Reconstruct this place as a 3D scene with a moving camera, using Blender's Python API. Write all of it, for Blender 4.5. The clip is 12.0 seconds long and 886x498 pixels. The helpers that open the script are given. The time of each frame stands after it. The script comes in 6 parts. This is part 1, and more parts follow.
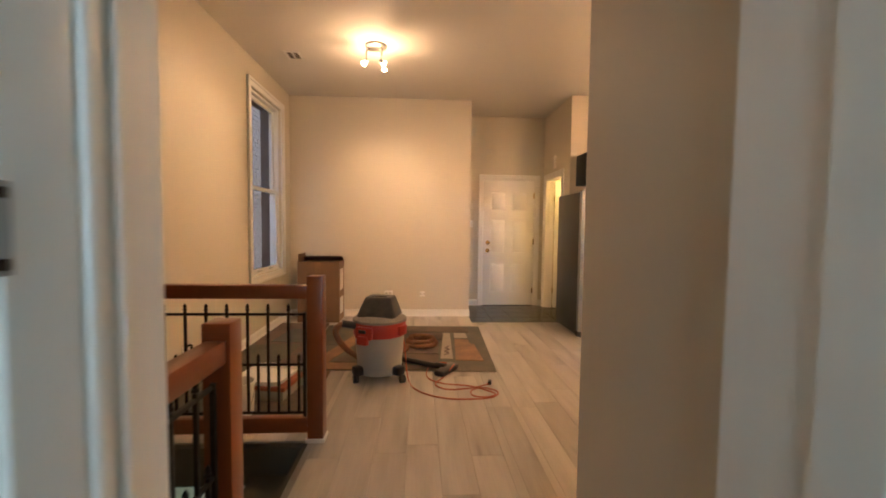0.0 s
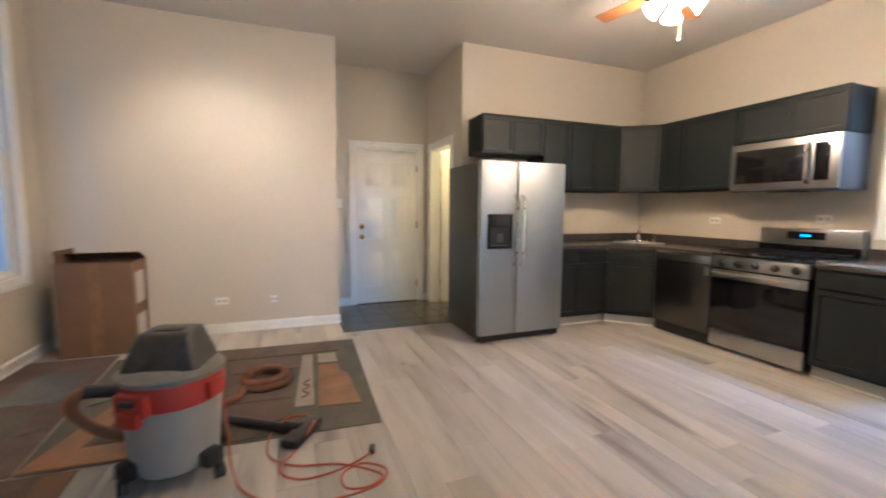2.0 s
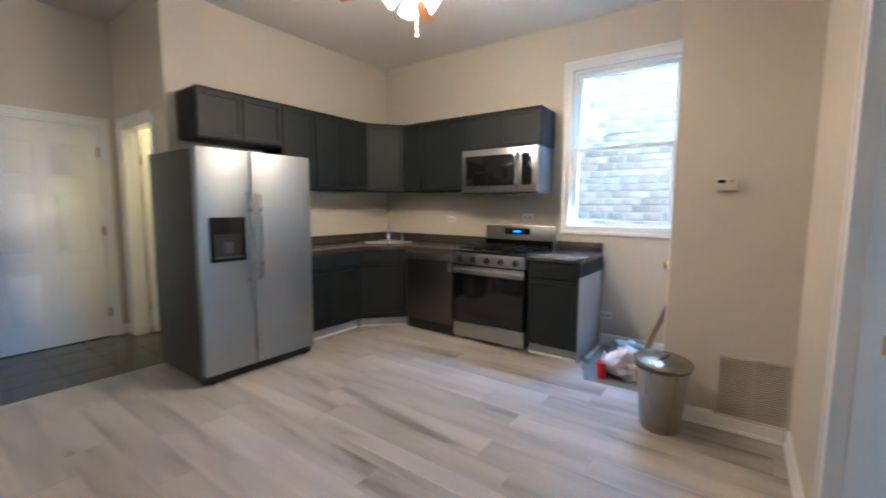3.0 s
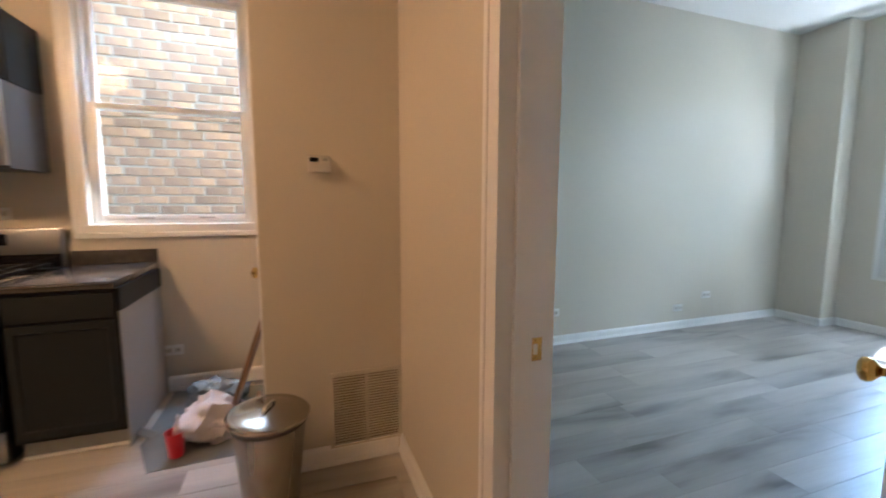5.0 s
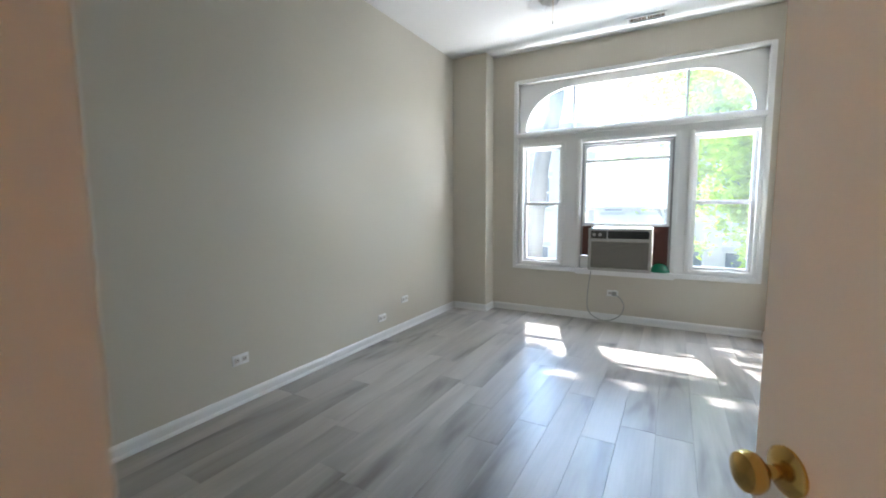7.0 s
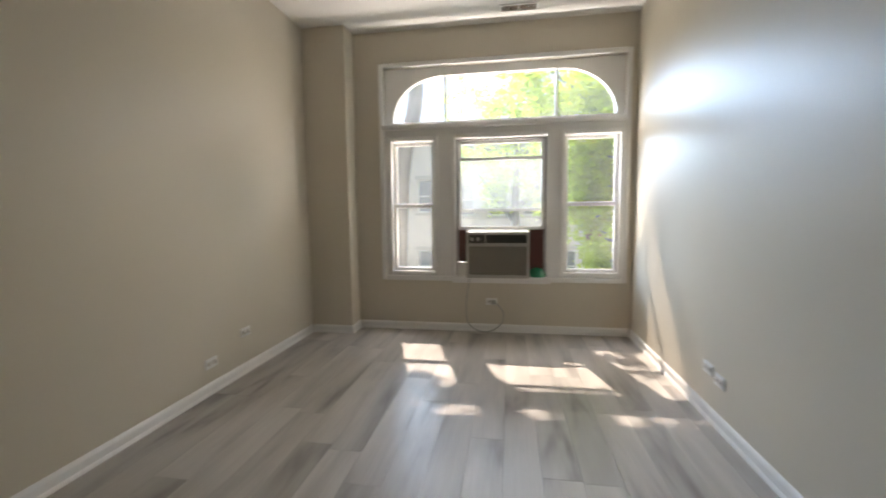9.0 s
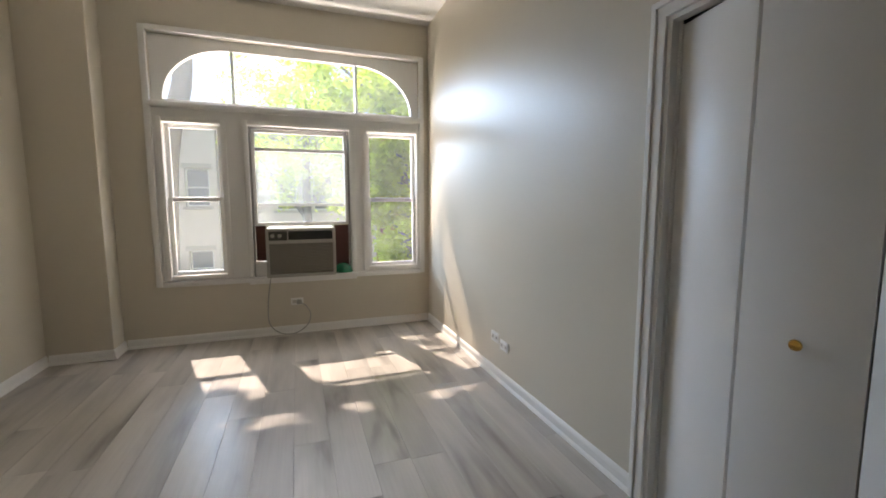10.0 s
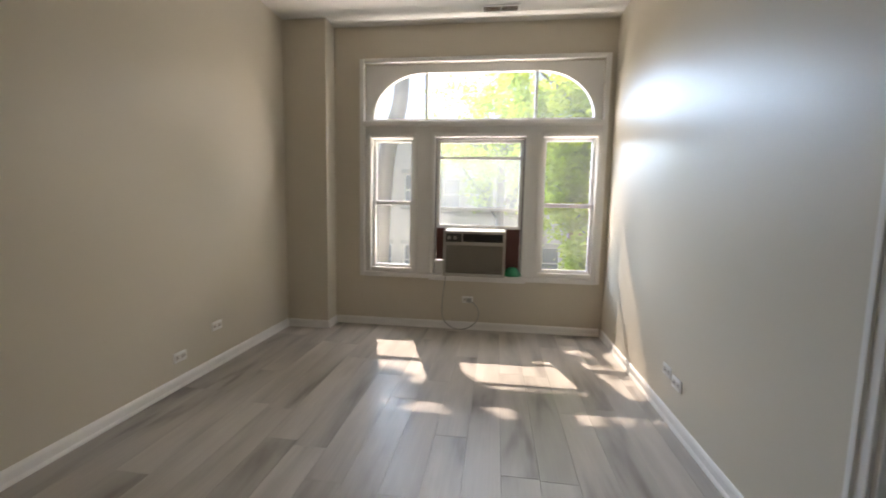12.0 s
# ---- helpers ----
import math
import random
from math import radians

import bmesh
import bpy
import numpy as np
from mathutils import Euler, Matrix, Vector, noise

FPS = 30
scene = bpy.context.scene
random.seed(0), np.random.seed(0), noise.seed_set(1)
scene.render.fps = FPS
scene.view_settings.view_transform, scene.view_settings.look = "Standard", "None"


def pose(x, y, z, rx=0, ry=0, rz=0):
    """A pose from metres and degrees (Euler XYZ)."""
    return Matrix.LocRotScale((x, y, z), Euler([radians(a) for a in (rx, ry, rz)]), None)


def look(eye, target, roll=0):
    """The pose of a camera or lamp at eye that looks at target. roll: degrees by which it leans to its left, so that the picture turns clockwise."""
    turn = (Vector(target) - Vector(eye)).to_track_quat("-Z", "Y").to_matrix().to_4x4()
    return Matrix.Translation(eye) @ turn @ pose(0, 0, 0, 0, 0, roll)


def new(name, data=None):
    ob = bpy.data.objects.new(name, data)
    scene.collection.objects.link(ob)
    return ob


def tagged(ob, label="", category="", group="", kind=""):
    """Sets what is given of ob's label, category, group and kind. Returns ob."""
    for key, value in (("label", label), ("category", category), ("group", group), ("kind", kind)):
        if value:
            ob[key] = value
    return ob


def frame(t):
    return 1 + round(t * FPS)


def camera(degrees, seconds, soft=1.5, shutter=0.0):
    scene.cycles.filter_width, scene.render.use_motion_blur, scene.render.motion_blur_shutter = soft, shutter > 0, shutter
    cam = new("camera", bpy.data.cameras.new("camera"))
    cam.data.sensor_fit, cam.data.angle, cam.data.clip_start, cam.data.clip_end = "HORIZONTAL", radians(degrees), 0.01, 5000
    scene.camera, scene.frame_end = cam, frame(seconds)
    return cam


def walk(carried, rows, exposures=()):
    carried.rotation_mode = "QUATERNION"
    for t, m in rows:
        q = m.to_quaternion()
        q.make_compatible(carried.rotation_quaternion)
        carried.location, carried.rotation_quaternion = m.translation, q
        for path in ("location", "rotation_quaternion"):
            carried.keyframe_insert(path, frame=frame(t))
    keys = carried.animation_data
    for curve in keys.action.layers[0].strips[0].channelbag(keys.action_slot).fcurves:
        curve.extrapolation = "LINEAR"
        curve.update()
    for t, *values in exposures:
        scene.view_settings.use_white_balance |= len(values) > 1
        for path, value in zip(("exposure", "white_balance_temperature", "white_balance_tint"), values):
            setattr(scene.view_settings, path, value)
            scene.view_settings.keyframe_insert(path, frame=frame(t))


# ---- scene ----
cam = camera(94.4, 12.0, soft=1.8, shutter=0.4)
PATH = [
    (0, (0.244, 0.21, 1.281), (0.358, 2.203, 1.172), 0.7),
    (0.5, (0.247, 0.588, 1.267), (0.418, 2.579, 1.172), 0.8),
    (1, (0.255, 0.895, 1.276), (0.522, 2.873, 1.153), 0.5),
    (1.5, (0.327, 1.216, 1.26), (0.722, 3.17, 1.1), 0.4),
    (2, (0.446, 1.445, 1.261), (1.151, 3.306, 1.069), 0.4),
    (2.5, (0.592, 1.7, 1.276), (1.815, 3.272, 1.092), 0.1),
    (3, (0.792, 1.813, 1.303), (2.405, 2.978, 1.099), 0.3),
    (3.2, (0.889, 1.858, 1.278), (2.609, 2.86, 1.08), 0.2),
    (5, (1.7, 1.994, 1.264), (3.571, 1.325, 1.043), 0.1),
    (5.5, (1.908, 1.866, 1.264), (3.6, 0.818, 1.057), 0.5),
    (6, (2.055, 1.75, 1.259), (3.5, 0.383, 1.05), 0.2),
    (6.5, (2.231, 1.619, 1.28), (3.389, 0.001, 1.079), -0.4),
    (7, (2.329, 1.458, 1.259), (3.303, -0.277, 1.061), -0.4),
    (9, (2.704, 0.837, 1.237), (3.024, -1.129, 1.056), -0.6),
    (9.5, (2.765, 0.847, 1.3), (2.449, -1.115, 1.072), -0.8),
    (10, (2.854, 0.844, 1.244), (2.188, -1.03, 1.031), -0.1),
    (10.5, (2.797, 0.866, 1.26), (2.135, -1.009, 1.047), 0.4),
    (11, (2.757, 0.851, 1.3), (2.37, -1.1, 1.095), 1.0),
    (11.5, (2.688, 0.845, 1.283), (2.614, -1.144, 1.085), 1.3),
    (12, (2.608, 0.85, 1.281), (2.862, -1.122, 1.07), 1.1),
]
EXPOSURES = [(0, 2.55, 5650, 10), (0.5, 2.85, 4550, 1), (1.0, 2.85, 4270, 1), (1.5, 2.8, 4080, 1), (2.0, 2.75, 3900, 0), (2.5, 2.45, 3770, -1),
             (3.2, 2.35, 3600, -2), (5, 1.75, 4950, 9), (5.5, 1.5, 5500, 18), (6.5, 1.4, 5700, 20), (7, 1.5, 5600, 14), (9, 0.78, 6900, 19), (12, 0.68, 7100, 21)]
walk(cam, [(t, look(eye, target, roll)) for t, eye, target, roll in PATH], EXPOSURES)

# ---- world, sun and lamps ----
world = bpy.data.worlds.new("sky")
scene.world = world
world.use_nodes = True
wn = world.node_tree
sky = wn.nodes.new("ShaderNodeTexSky")
sky.sky_type, sky.sun_disc = "NISHITA", False
sky.sun_elevation, sky.sun_rotation = radians(51), radians(163)
wn.links.new(sky.outputs[0], wn.nodes["Background"].inputs[0])
wn.nodes["Background"].inputs[1].default_value = 0.15


def lamp(name, kind, energy, color, m, **kw):
    data = bpy.data.lights.new(name, kind)
    data.energy, data.color = energy, color
    for k, v in kw.items():
        if k == "size":
            data.shape, data.size, data.size_y = "RECTANGLE", v[0], v[1]
        elif k == "radius":
            data.shadow_soft_size = v
        elif k == "angle":
            data.angle = v
        elif k == "spot":
            data.spot_size, data.spot_blend = v
    ob = new(name, data)
    ob.matrix_world = m
    return ob


WARM = (1.0, 0.56, 0.26)
lamp("sun", "SUN", 5.0, (1.0, 0.93, 0.82), look((0.31, -1.0, 1.3), (0, 0, 0)), angle=radians(0.6))
# added area lamps standing in for skylight and street bounce; none is a fixture
lamp("sky_front", "AREA", 90, (0.80, 0.90, 1.0), look((2.8, -4.15, 3.35), (2.9, -0.6, 0.9)), size=(2.6, 0.7))
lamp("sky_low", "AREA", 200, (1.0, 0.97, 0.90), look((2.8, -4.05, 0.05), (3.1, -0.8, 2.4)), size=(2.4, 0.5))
# two added lamps far over the street, out of view, brighten the bedroom walls
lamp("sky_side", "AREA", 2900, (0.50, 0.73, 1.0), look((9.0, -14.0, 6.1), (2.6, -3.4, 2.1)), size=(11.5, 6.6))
lamp("sky_side_west", "AREA", 360, (1.0, 0.92, 0.76), look((-6.0, -13.0, 5.0), (2.8, -3.4, 1.6)), size=(4.6, 6.4))
lamp("sky_passage", "AREA", 150, (0.93, 0.97, 1.0), look((5.65, 3.0, 6.2), (5.9, 3.2, 0.0)), size=(1.1, 7.0))
lamp("sky_kitchen_window", "AREA", 32, (0.80, 0.90, 1.0), look((5.27, 2.73, 3.0), (3.2, 2.4, 0.8)), size=(0.9, 0.35))
# added lamp for daylight behind the entry; no opening is built there
lamp("sky_entry", "AREA", 2.5, (0.74, 0.90, 0.92), look((0.3, -1.1, 1.6), (0.3, 2.0, 1.2)), size=(0.7, 1.2))
# three heads of the ceiling spot light
HUB = Vector((-0.2, 4.37, 3.045))
lamp("spot_back", "SPOT", 21, WARM, look((-0.13, 4.50, 2.84), (-0.25, 6.02, 1.35)), spot=(radians(80), 1.0), radius=0.03)
lamp("spot_west", "SPOT", 13, WARM, look((-0.33, 4.33, 2.84), (-1.55, 3.4, 1.5)), spot=(radians(80), 0.9), radius=0.03)
lamp("spot_door", "SPOT", 11, WARM, look((-0.10, 4.27, 2.82), (1.7, 6.8, 1.1)), spot=(radians(70), 1.0), radius=0.03)
FAN = Vector((3.0, 3.67, 3.02))
lamp("spot_spill", "POINT", 4.5, WARM, pose(HUB.x, HUB.y, 2.80), radius=0.05)
lamp("fan_glow", "POINT", 15.5, (1.0, 0.51, 0.20), pose(FAN.x, FAN.y, 2.50), radius=0.12)
lamp("fan_lamp", "SPOT", 21, (1.0, 0.51, 0.20), look((FAN.x, FAN.y, 2.55), (FAN.x, FAN.y, 0)), spot=(radians(172), 0.35), radius=0.12)
lamp("bath_lamp", "POINT", 14, (1.0, 0.58, 0.16), pose(3.0, 6.3, 2.6), radius=0.08)


# ---- materials ----
def mat(name, color, rough=0.6, metal=0.0, var=0.10, scale=3.0, fine=60.0, bump=0.05, stretch=(1, 1, 1), tint=None,
        per_piece=0.0, coat=0.0, spec=0.5, rvar=0.08, obj=True):
    m = bpy.data.materials.new(name)
    m.use_nodes = True
    nt = m.node_tree
    b = nt.nodes["Principled BSDF"]
    N, L = nt.nodes.new, nt.links.new
    tc = N("ShaderNodeTexCoord")
    mp = N("ShaderNodeMapping")
    mp.inputs["Scale"].default_value = stretch
    L(tc.outputs["Object"], mp.inputs["Vector"])
    big, small = N("ShaderNodeTexNoise"), N("ShaderNodeTexNoise")
    big.inputs["Scale"].default_value, big.inputs["Detail"].default_value = scale, 4
    small.inputs["Scale"].default_value, small.inputs["Detail"].default_value = fine, 3
    for n in (big, small):
        L(mp.outputs[0], n.inputs["Vector"])
    ramp = N("ShaderNodeMix")
    ramp.data_type = "RGBA"
    t = tint or tuple(c * 0.72 for c in color)
    ramp.inputs[6].default_value = (*color, 1)
    ramp.inputs[7].default_value = (*t, 1)
    ma = N("ShaderNodeMath")
    ma.operation = "MULTIPLY_ADD"
    L(big.outputs["Fac"], ma.inputs[0])
    ma.inputs[1].default_value, ma.inputs[2].default_value = var * 4, -var * 1.4
    mb = N("ShaderNodeMath")
    mb.operation = "MULTIPLY_ADD"
    mb.use_clamp = True
    L(small.outputs["Fac"], mb.inputs[0])
    mb.inputs[1].default_value = var * 1.5
    L(ma.outputs[0], mb.inputs[2])
    L(mb.outputs[0], ramp.inputs[0])
    out = ramp.outputs[2]
    if per_piece:
        oi = N("ShaderNodeObjectInfo")
        hsv = N("ShaderNodeHueSaturation")
        mr = N("ShaderNodeMapRange")
        mr.inputs[3].default_value, mr.inputs[4].default_value = 1 - per_piece, 1 + per_piece
        L(oi.outputs["Random"], mr.inputs[0])
        L(mr.outputs[0], hsv.inputs["Value"])
        L(out, hsv.inputs["Color"])
        out = hsv.outputs[0]
    L(out, b.inputs["Base Color"])
    rm = N("ShaderNodeMapRange")
    rm.inputs[3].default_value, rm.inputs[4].default_value = max(0.02, rough - rvar), min(1, rough + rvar)
    L(big.outputs["Fac"], rm.inputs[0])
    L(rm.outputs[0], b.inputs["Roughness"])
    b.inputs["Metallic"].default_value = metal
    b.inputs["Specular IOR Level"].default_value = spec
    b.inputs["Coat Weight"].default_value = coat
    if bump:
        bp = N("ShaderNodeBump")
        bp.inputs["Strength"].default_value, bp.inputs["Distance"].default_value = bump, 0.01
        L(small.outputs["Fac"], bp.inputs["Height"])
        L(bp.outputs[0], b.inputs["Normal"])
    return m


def plank_mat(name, light, dark):
    """Vinyl plank: long grain along y, cloudy grey patches, each plank shifted by its own random."""
    m = bpy.data.materials.new(name)
    m.use_nodes = True
    nt = m.node_tree
    b = nt.nodes["Principled BSDF"]
    N, L = nt.nodes.new, nt.links.new
    tc, oi = N("ShaderNodeTexCoord"), N("ShaderNodeObjectInfo")
    off = N("ShaderNodeVectorMath")
    off.operation = "MULTIPLY_ADD"
    comb = N("ShaderNodeCombineXYZ")
    for i in range(3):
        L(oi.outputs["Random"], comb.inputs[i])
    L(comb.outputs[0], off.inputs[0])
    off.inputs[1].default_value = (37, 53, 11)
    L(tc.outputs["Object"], off.inputs[2])
    mp, mp2 = N("ShaderNodeMapping"), N("ShaderNodeMapping")
    mp.inputs["Scale"].default_value = (5.2, 0.85, 1)
    mp2.inputs["Scale"].default_value = (90, 3.0, 1)
    cloud, grain = N("ShaderNodeTexNoise"), N("ShaderNodeTexNoise")
    cloud.inputs["Scale"].default_value, cloud.inputs["Detail"].default_value = 1.0, 3.5
    cloud.inputs["Distortion"].default_value = 0.35
    grain.inputs["Scale"].default_value, grain.inputs["Detail"].default_value = 1.0, 4
    L(off.outputs[0], mp.inputs[0]), L(off.outputs[0], mp2.inputs[0])
    L(mp.outputs[0], cloud.inputs["Vector"]), L(mp2.outputs[0], grain.inputs["Vector"])
    cr = N("ShaderNodeValToRGB")
    cr.color_ramp.elements.new(0.5)
    for k, (at, tone) in enumerate(((0.24, [c * 0.55 for c in dark]), (0.42, [0.45 * p + 0.55 * q for p, q in zip(dark, light)]), (0.62, light))):
        cr.color_ramp.elements[k].position = at
        cr.color_ramp.elements[k].color = (*tone, 1)
    L(cloud.outputs["Fac"], cr.inputs[0])
    mix = N("ShaderNodeMix")
    mix.data_type, mix.blend_type = "RGBA", "MULTIPLY"
    mix.inputs[0].default_value = 0.13
    gr = N("ShaderNodeValToRGB")
    gr.color_ramp.elements[0].position, gr.color_ramp.elements[0].color = 0.30, (0.55, 0.53, 0.50, 1)
    gr.color_ramp.elements[1].position, gr.color_ramp.elements[1].color = 0.62, (1, 1, 1, 1)
    L(grain.outputs["Fac"], gr.inputs[0])
    L(cr.outputs[0], mix.inputs[6]), L(gr.outputs[0], mix.inputs[7])
    hsv, mr = N("ShaderNodeHueSaturation"), N("ShaderNodeMapRange")
    mr.inputs[3].default_value, mr.inputs[4].default_value = 0.86, 1.10
    L(oi.outputs["Random"], mr.inputs[0]), L(mr.outputs[0], hsv.inputs["Value"]), L(mix.outputs[2], hsv.inputs["Color"])
    L(hsv.outputs[0], b.inputs["Base Color"])
    rr = N("ShaderNodeMapRange")
    rr.inputs[3].default_value, rr.inputs[4].default_value = 0.30, 0.40
    L(cloud.outputs["Fac"], rr.inputs[0]), L(rr.outputs[0], b.inputs["Roughness"])
    bp = N("ShaderNodeBump")
    bp.inputs["Strength"].default_value, bp.inputs["Distance"].default_value = 0.12, 0.004
    L(grain.outputs["Fac"], bp.inputs["Height"]), L(bp.outputs[0], b.inputs["Normal"])
    return m


def glow(name, color, strength, base=(0.9, 0.85, 0.75)):
    m = bpy.data.materials.new(name)
    m.use_nodes = True
    b = m.node_tree.nodes["Principled BSDF"]
    b.inputs["Base Color"].default_value = (*base, 1)
    b.inputs["Emission Color"].default_value = (*color, 1)
    b.inputs["Emission Strength"].default_value = strength
    b.inputs["Roughness"].default_value = 0.3
    return m


def glass_mat(name, tint=(0.84, 0.87, 0.86), rough=0.0, mirror=0.10, veil=0.0):
    """Thin pane: mostly clear, a little sheen; the tint dims the view outdoors."""
    m = bpy.data.materials.new(name)
    m.use_nodes = True
    nt = m.node_tree
    nt.nodes.remove(nt.nodes["Principled BSDF"])
    tr, gl, mx = nt.nodes.new("ShaderNodeBsdfTransparent"), nt.nodes.new("ShaderNodeBsdfGlossy"), nt.nodes.new("ShaderNodeMixShader")
    tr.inputs[0].default_value = (*tint, 1)
    gl.inputs["Roughness"].default_value = rough
    mx.inputs[0].default_value = mirror
    nt.links.new(tr.outputs[0], mx.inputs[1])
    nt.links.new(gl.outputs[0], mx.inputs[2])
    # uneven milky film: dirt, plus washed-out glare put into the glass
    du, md, ns, mr = nt.nodes.new("ShaderNodeBsdfTranslucent"), nt.nodes.new("ShaderNodeMixShader"), nt.nodes.new("ShaderNodeTexNoise"), nt.nodes.new("ShaderNodeMapRange")
    du.inputs[0].default_value = (0.88, 0.90, 0.88, 1)
    ns.inputs["Scale"].default_value, ns.inputs["Detail"].default_value = 4, 5
    mr.inputs[3].default_value, mr.inputs[4].default_value = veil * 0.5, veil * 1.5
    nt.links.new(ns.outputs["Fac"], mr.inputs[0])
    nt.links.new(mr.outputs[0], md.inputs[0])
    nt.links.new(mx.outputs[0], md.inputs[1])
    nt.links.new(du.outputs[0], md.inputs[2])
    nt.links.new(md.outputs[0], nt.nodes["Material Output"].inputs[0])
    return m


WALL = mat("greige_wall_paint", (0.60, 0.550, 0.448), 0.52, var=0.035, scale=0.8, fine=130, bump=0.03)
SATIN = mat("greige_satin_wall_paint", (0.60, 0.550, 0.448), 0.37, var=0.035, scale=0.8, fine=130, bump=0.03)
CEIL = mat("ceiling_paint", (0.70, 0.68, 0.64), 0.7, var=0.03, scale=0.7, fine=110, bump=0.03)
WHITE = mat("white_trim_paint", (0.80, 0.79, 0.76), 0.32, var=0.04, scale=4, fine=50, bump=0.03)
DOORW = mat("white_door_paint", (0.84, 0.83, 0.80), 0.38, var=0.04, scale=2, fine=90, bump=0.04)
PLANK = plank_mat("vinyl_plank", (0.475, 0.44, 0.392), (0.235, 0.209, 0.178))
TILE = mat("dark_floor_tile", (0.060, 0.058, 0.046), 0.22, var=0.2, scale=5, fine=60, bump=0.03, per_piece=0.12)
GROUT = mat("grout", (0.20, 0.18, 0.155), 0.9)
CHERRY = mat("cherry_stained_wood", (0.27, 0.072, 0.016), 0.30, var=0.28, scale=5, fine=25, bump=0.05, stretch=(1, 1, 0.2), tint=(0.11, 0.026, 0.007), coat=0.25)
CHERRYH = mat("cherry_rail_wood", (0.27, 0.072, 0.016), 0.30, var=0.28, scale=5, fine=25, bump=0.05, stretch=(0.25, 0.25, 1), tint=(0.11, 0.026, 0.007), coat=0.25)
IRON = mat("black_iron", (0.018, 0.016, 0.015), 0.45, 0.6, bump=0.08)
CANM = mat("worn_steel_can", (0.40, 0.375, 0.33), 0.27, 1.0, var=0.1, fine=100, bump=0.02, stretch=(1, 1, 0.06))
CANL = mat("bright_worn_steel", (0.36, 0.34, 0.30), 0.20, 1.0, var=0.08, fine=60, bump=0.03)
BLACKP = mat("black_plastic", (0.018, 0.018, 0.019), 0.42, bump=0.06, fine=150)
GREYP = mat("grey_plastic", (0.36, 0.355, 0.32), 0.45, var=0.12, bump=0.04, fine=30)
REDP = mat("red_plastic", (0.42, 0.035, 0.022), 0.38, var=0.15, bump=0.03)
DUSTY = mat("dusty_black_plastic", (0.020, 0.020, 0.020), 0.5, var=0.5, scale=9, fine=40, bump=0.06, tint=(0.075, 0.070, 0.058))
LIDP = mat("dusty_dark_lid", (0.13, 0.125, 0.11), 0.6, var=0.45, scale=10, fine=50, tint=(0.25, 0.235, 0.20))
HOSE = mat("tan_hose", (0.25, 0.115, 0.05), 0.5, var=0.15)
CORD = mat("orange_cord", (0.42, 0.10, 0.045), 0.5, var=0.1)
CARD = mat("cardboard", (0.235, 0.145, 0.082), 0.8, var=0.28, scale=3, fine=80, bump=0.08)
# shade put into the colour: carton flaps and the sheets behind vents
SHADEBROWN = mat("brown_painted_shade", (0.13, 0.075, 0.04), 0.9, var=0.12)
LABEL = mat("pale_label", (0.62, 0.58, 0.52), 0.7, var=0.1)
SLATE = mat("slate_cabinet_paint", (0.014, 0.018, 0.019), 0.55, spec=0.3, var=0.12, scale=3, fine=50, bump=0.04)
COUNTER = mat("dark_laminate", (0.045, 0.040, 0.036), 0.24, var=0.3, scale=18, fine=140, bump=0.02, tint=(0.09, 0.08, 0.07))
STEEL = mat("brushed_steel", (0.44, 0.44, 0.43), 0.33, 1.0, var=0.06, scale=2, fine=120, bump=0.02, stretch=(0.06, 1, 1))
STEELV = mat("brushed_steel_door", (0.36, 0.38, 0.395), 0.50, 1.0, var=0.05, scale=2, fine=140, bump=0.02, stretch=(0.05, 1, 1))
DSTEEL = mat("dark_steel", (0.13, 0.125, 0.12), 0.35, 1.0, var=0.08, fine=120, bump=0.02, stretch=(1, 1, 0.06))
FRIDGE_SIDE = mat("grey_fridge_side", (0.055, 0.055, 0.053), 0.42, var=0.08, fine=200, bump=0.05)
CHROME = mat("chrome", (0.70, 0.69, 0.67), 0.12, 1.0, var=0.02, bump=0)
BRASS = mat("polished_brass", (0.66, 0.44, 0.14), 0.18, 1.0, var=0.06, bump=0.0, tint=(0.45, 0.28, 0.08))
BLACKGLASS = mat("black_glass", (0.008, 0.008, 0.009), 0.10, var=0.02, bump=0)
SIDEPANEL = mat("unpainted_side_panel", (0.42, 0.42, 0.42), 0.55, var=0.15, scale=3, fine=40)
OAK = mat("honey_oak", (0.42, 0.20, 0.055), 0.4, var=0.2, scale=4, fine=40, stretch=(0.3, 1, 1))
PLY = mat("red_brown_board", (0.085, 0.022, 0.014), 0.5, var=0.2)
GREEN = mat("green_glass_shade", (0.01, 0.16, 0.075), 0.15, var=0.1, bump=0)
ACW = mat("beige_ac_plastic", (0.42, 0.40, 0.35), 0.5, var=0.08)
ACL = mat("ac_louvre_plastic", (0.31, 0.29, 0.24), 0.55, var=0.08)
ACD = mat("ac_grille_dark", (0.06, 0.055, 0.045), 0.6, var=0.1)
CLOTH = mat("white_cloth", (0.66, 0.60, 0.60), 0.9, var=0.08, fine=200, bump=0.1)
RED = mat("red_cup_plastic", (0.62, 0.02, 0.03), 0.3, var=0.05)
WOOD = mat("raw_board", (0.24, 0.14, 0.075), 0.6, var=0.2, stretch=(1, 1, 0.2))
OLIVE = mat("olive_stair_carpet", (0.11, 0.105, 0.08), 0.95, var=0.2, fine=250, bump=0.3)
MATG = mat("mat_green_grey", (0.043, 0.058, 0.049), 0.7, var=0.45, scale=3.2, tint=(0.14, 0.125, 0.095), fine=60, bump=0.1)
MATP = mat("mat_plum", (0.058, 0.042, 0.043), 0.7, var=0.45, scale=3.4, tint=(0.17, 0.125, 0.10), fine=60, bump=0.1)
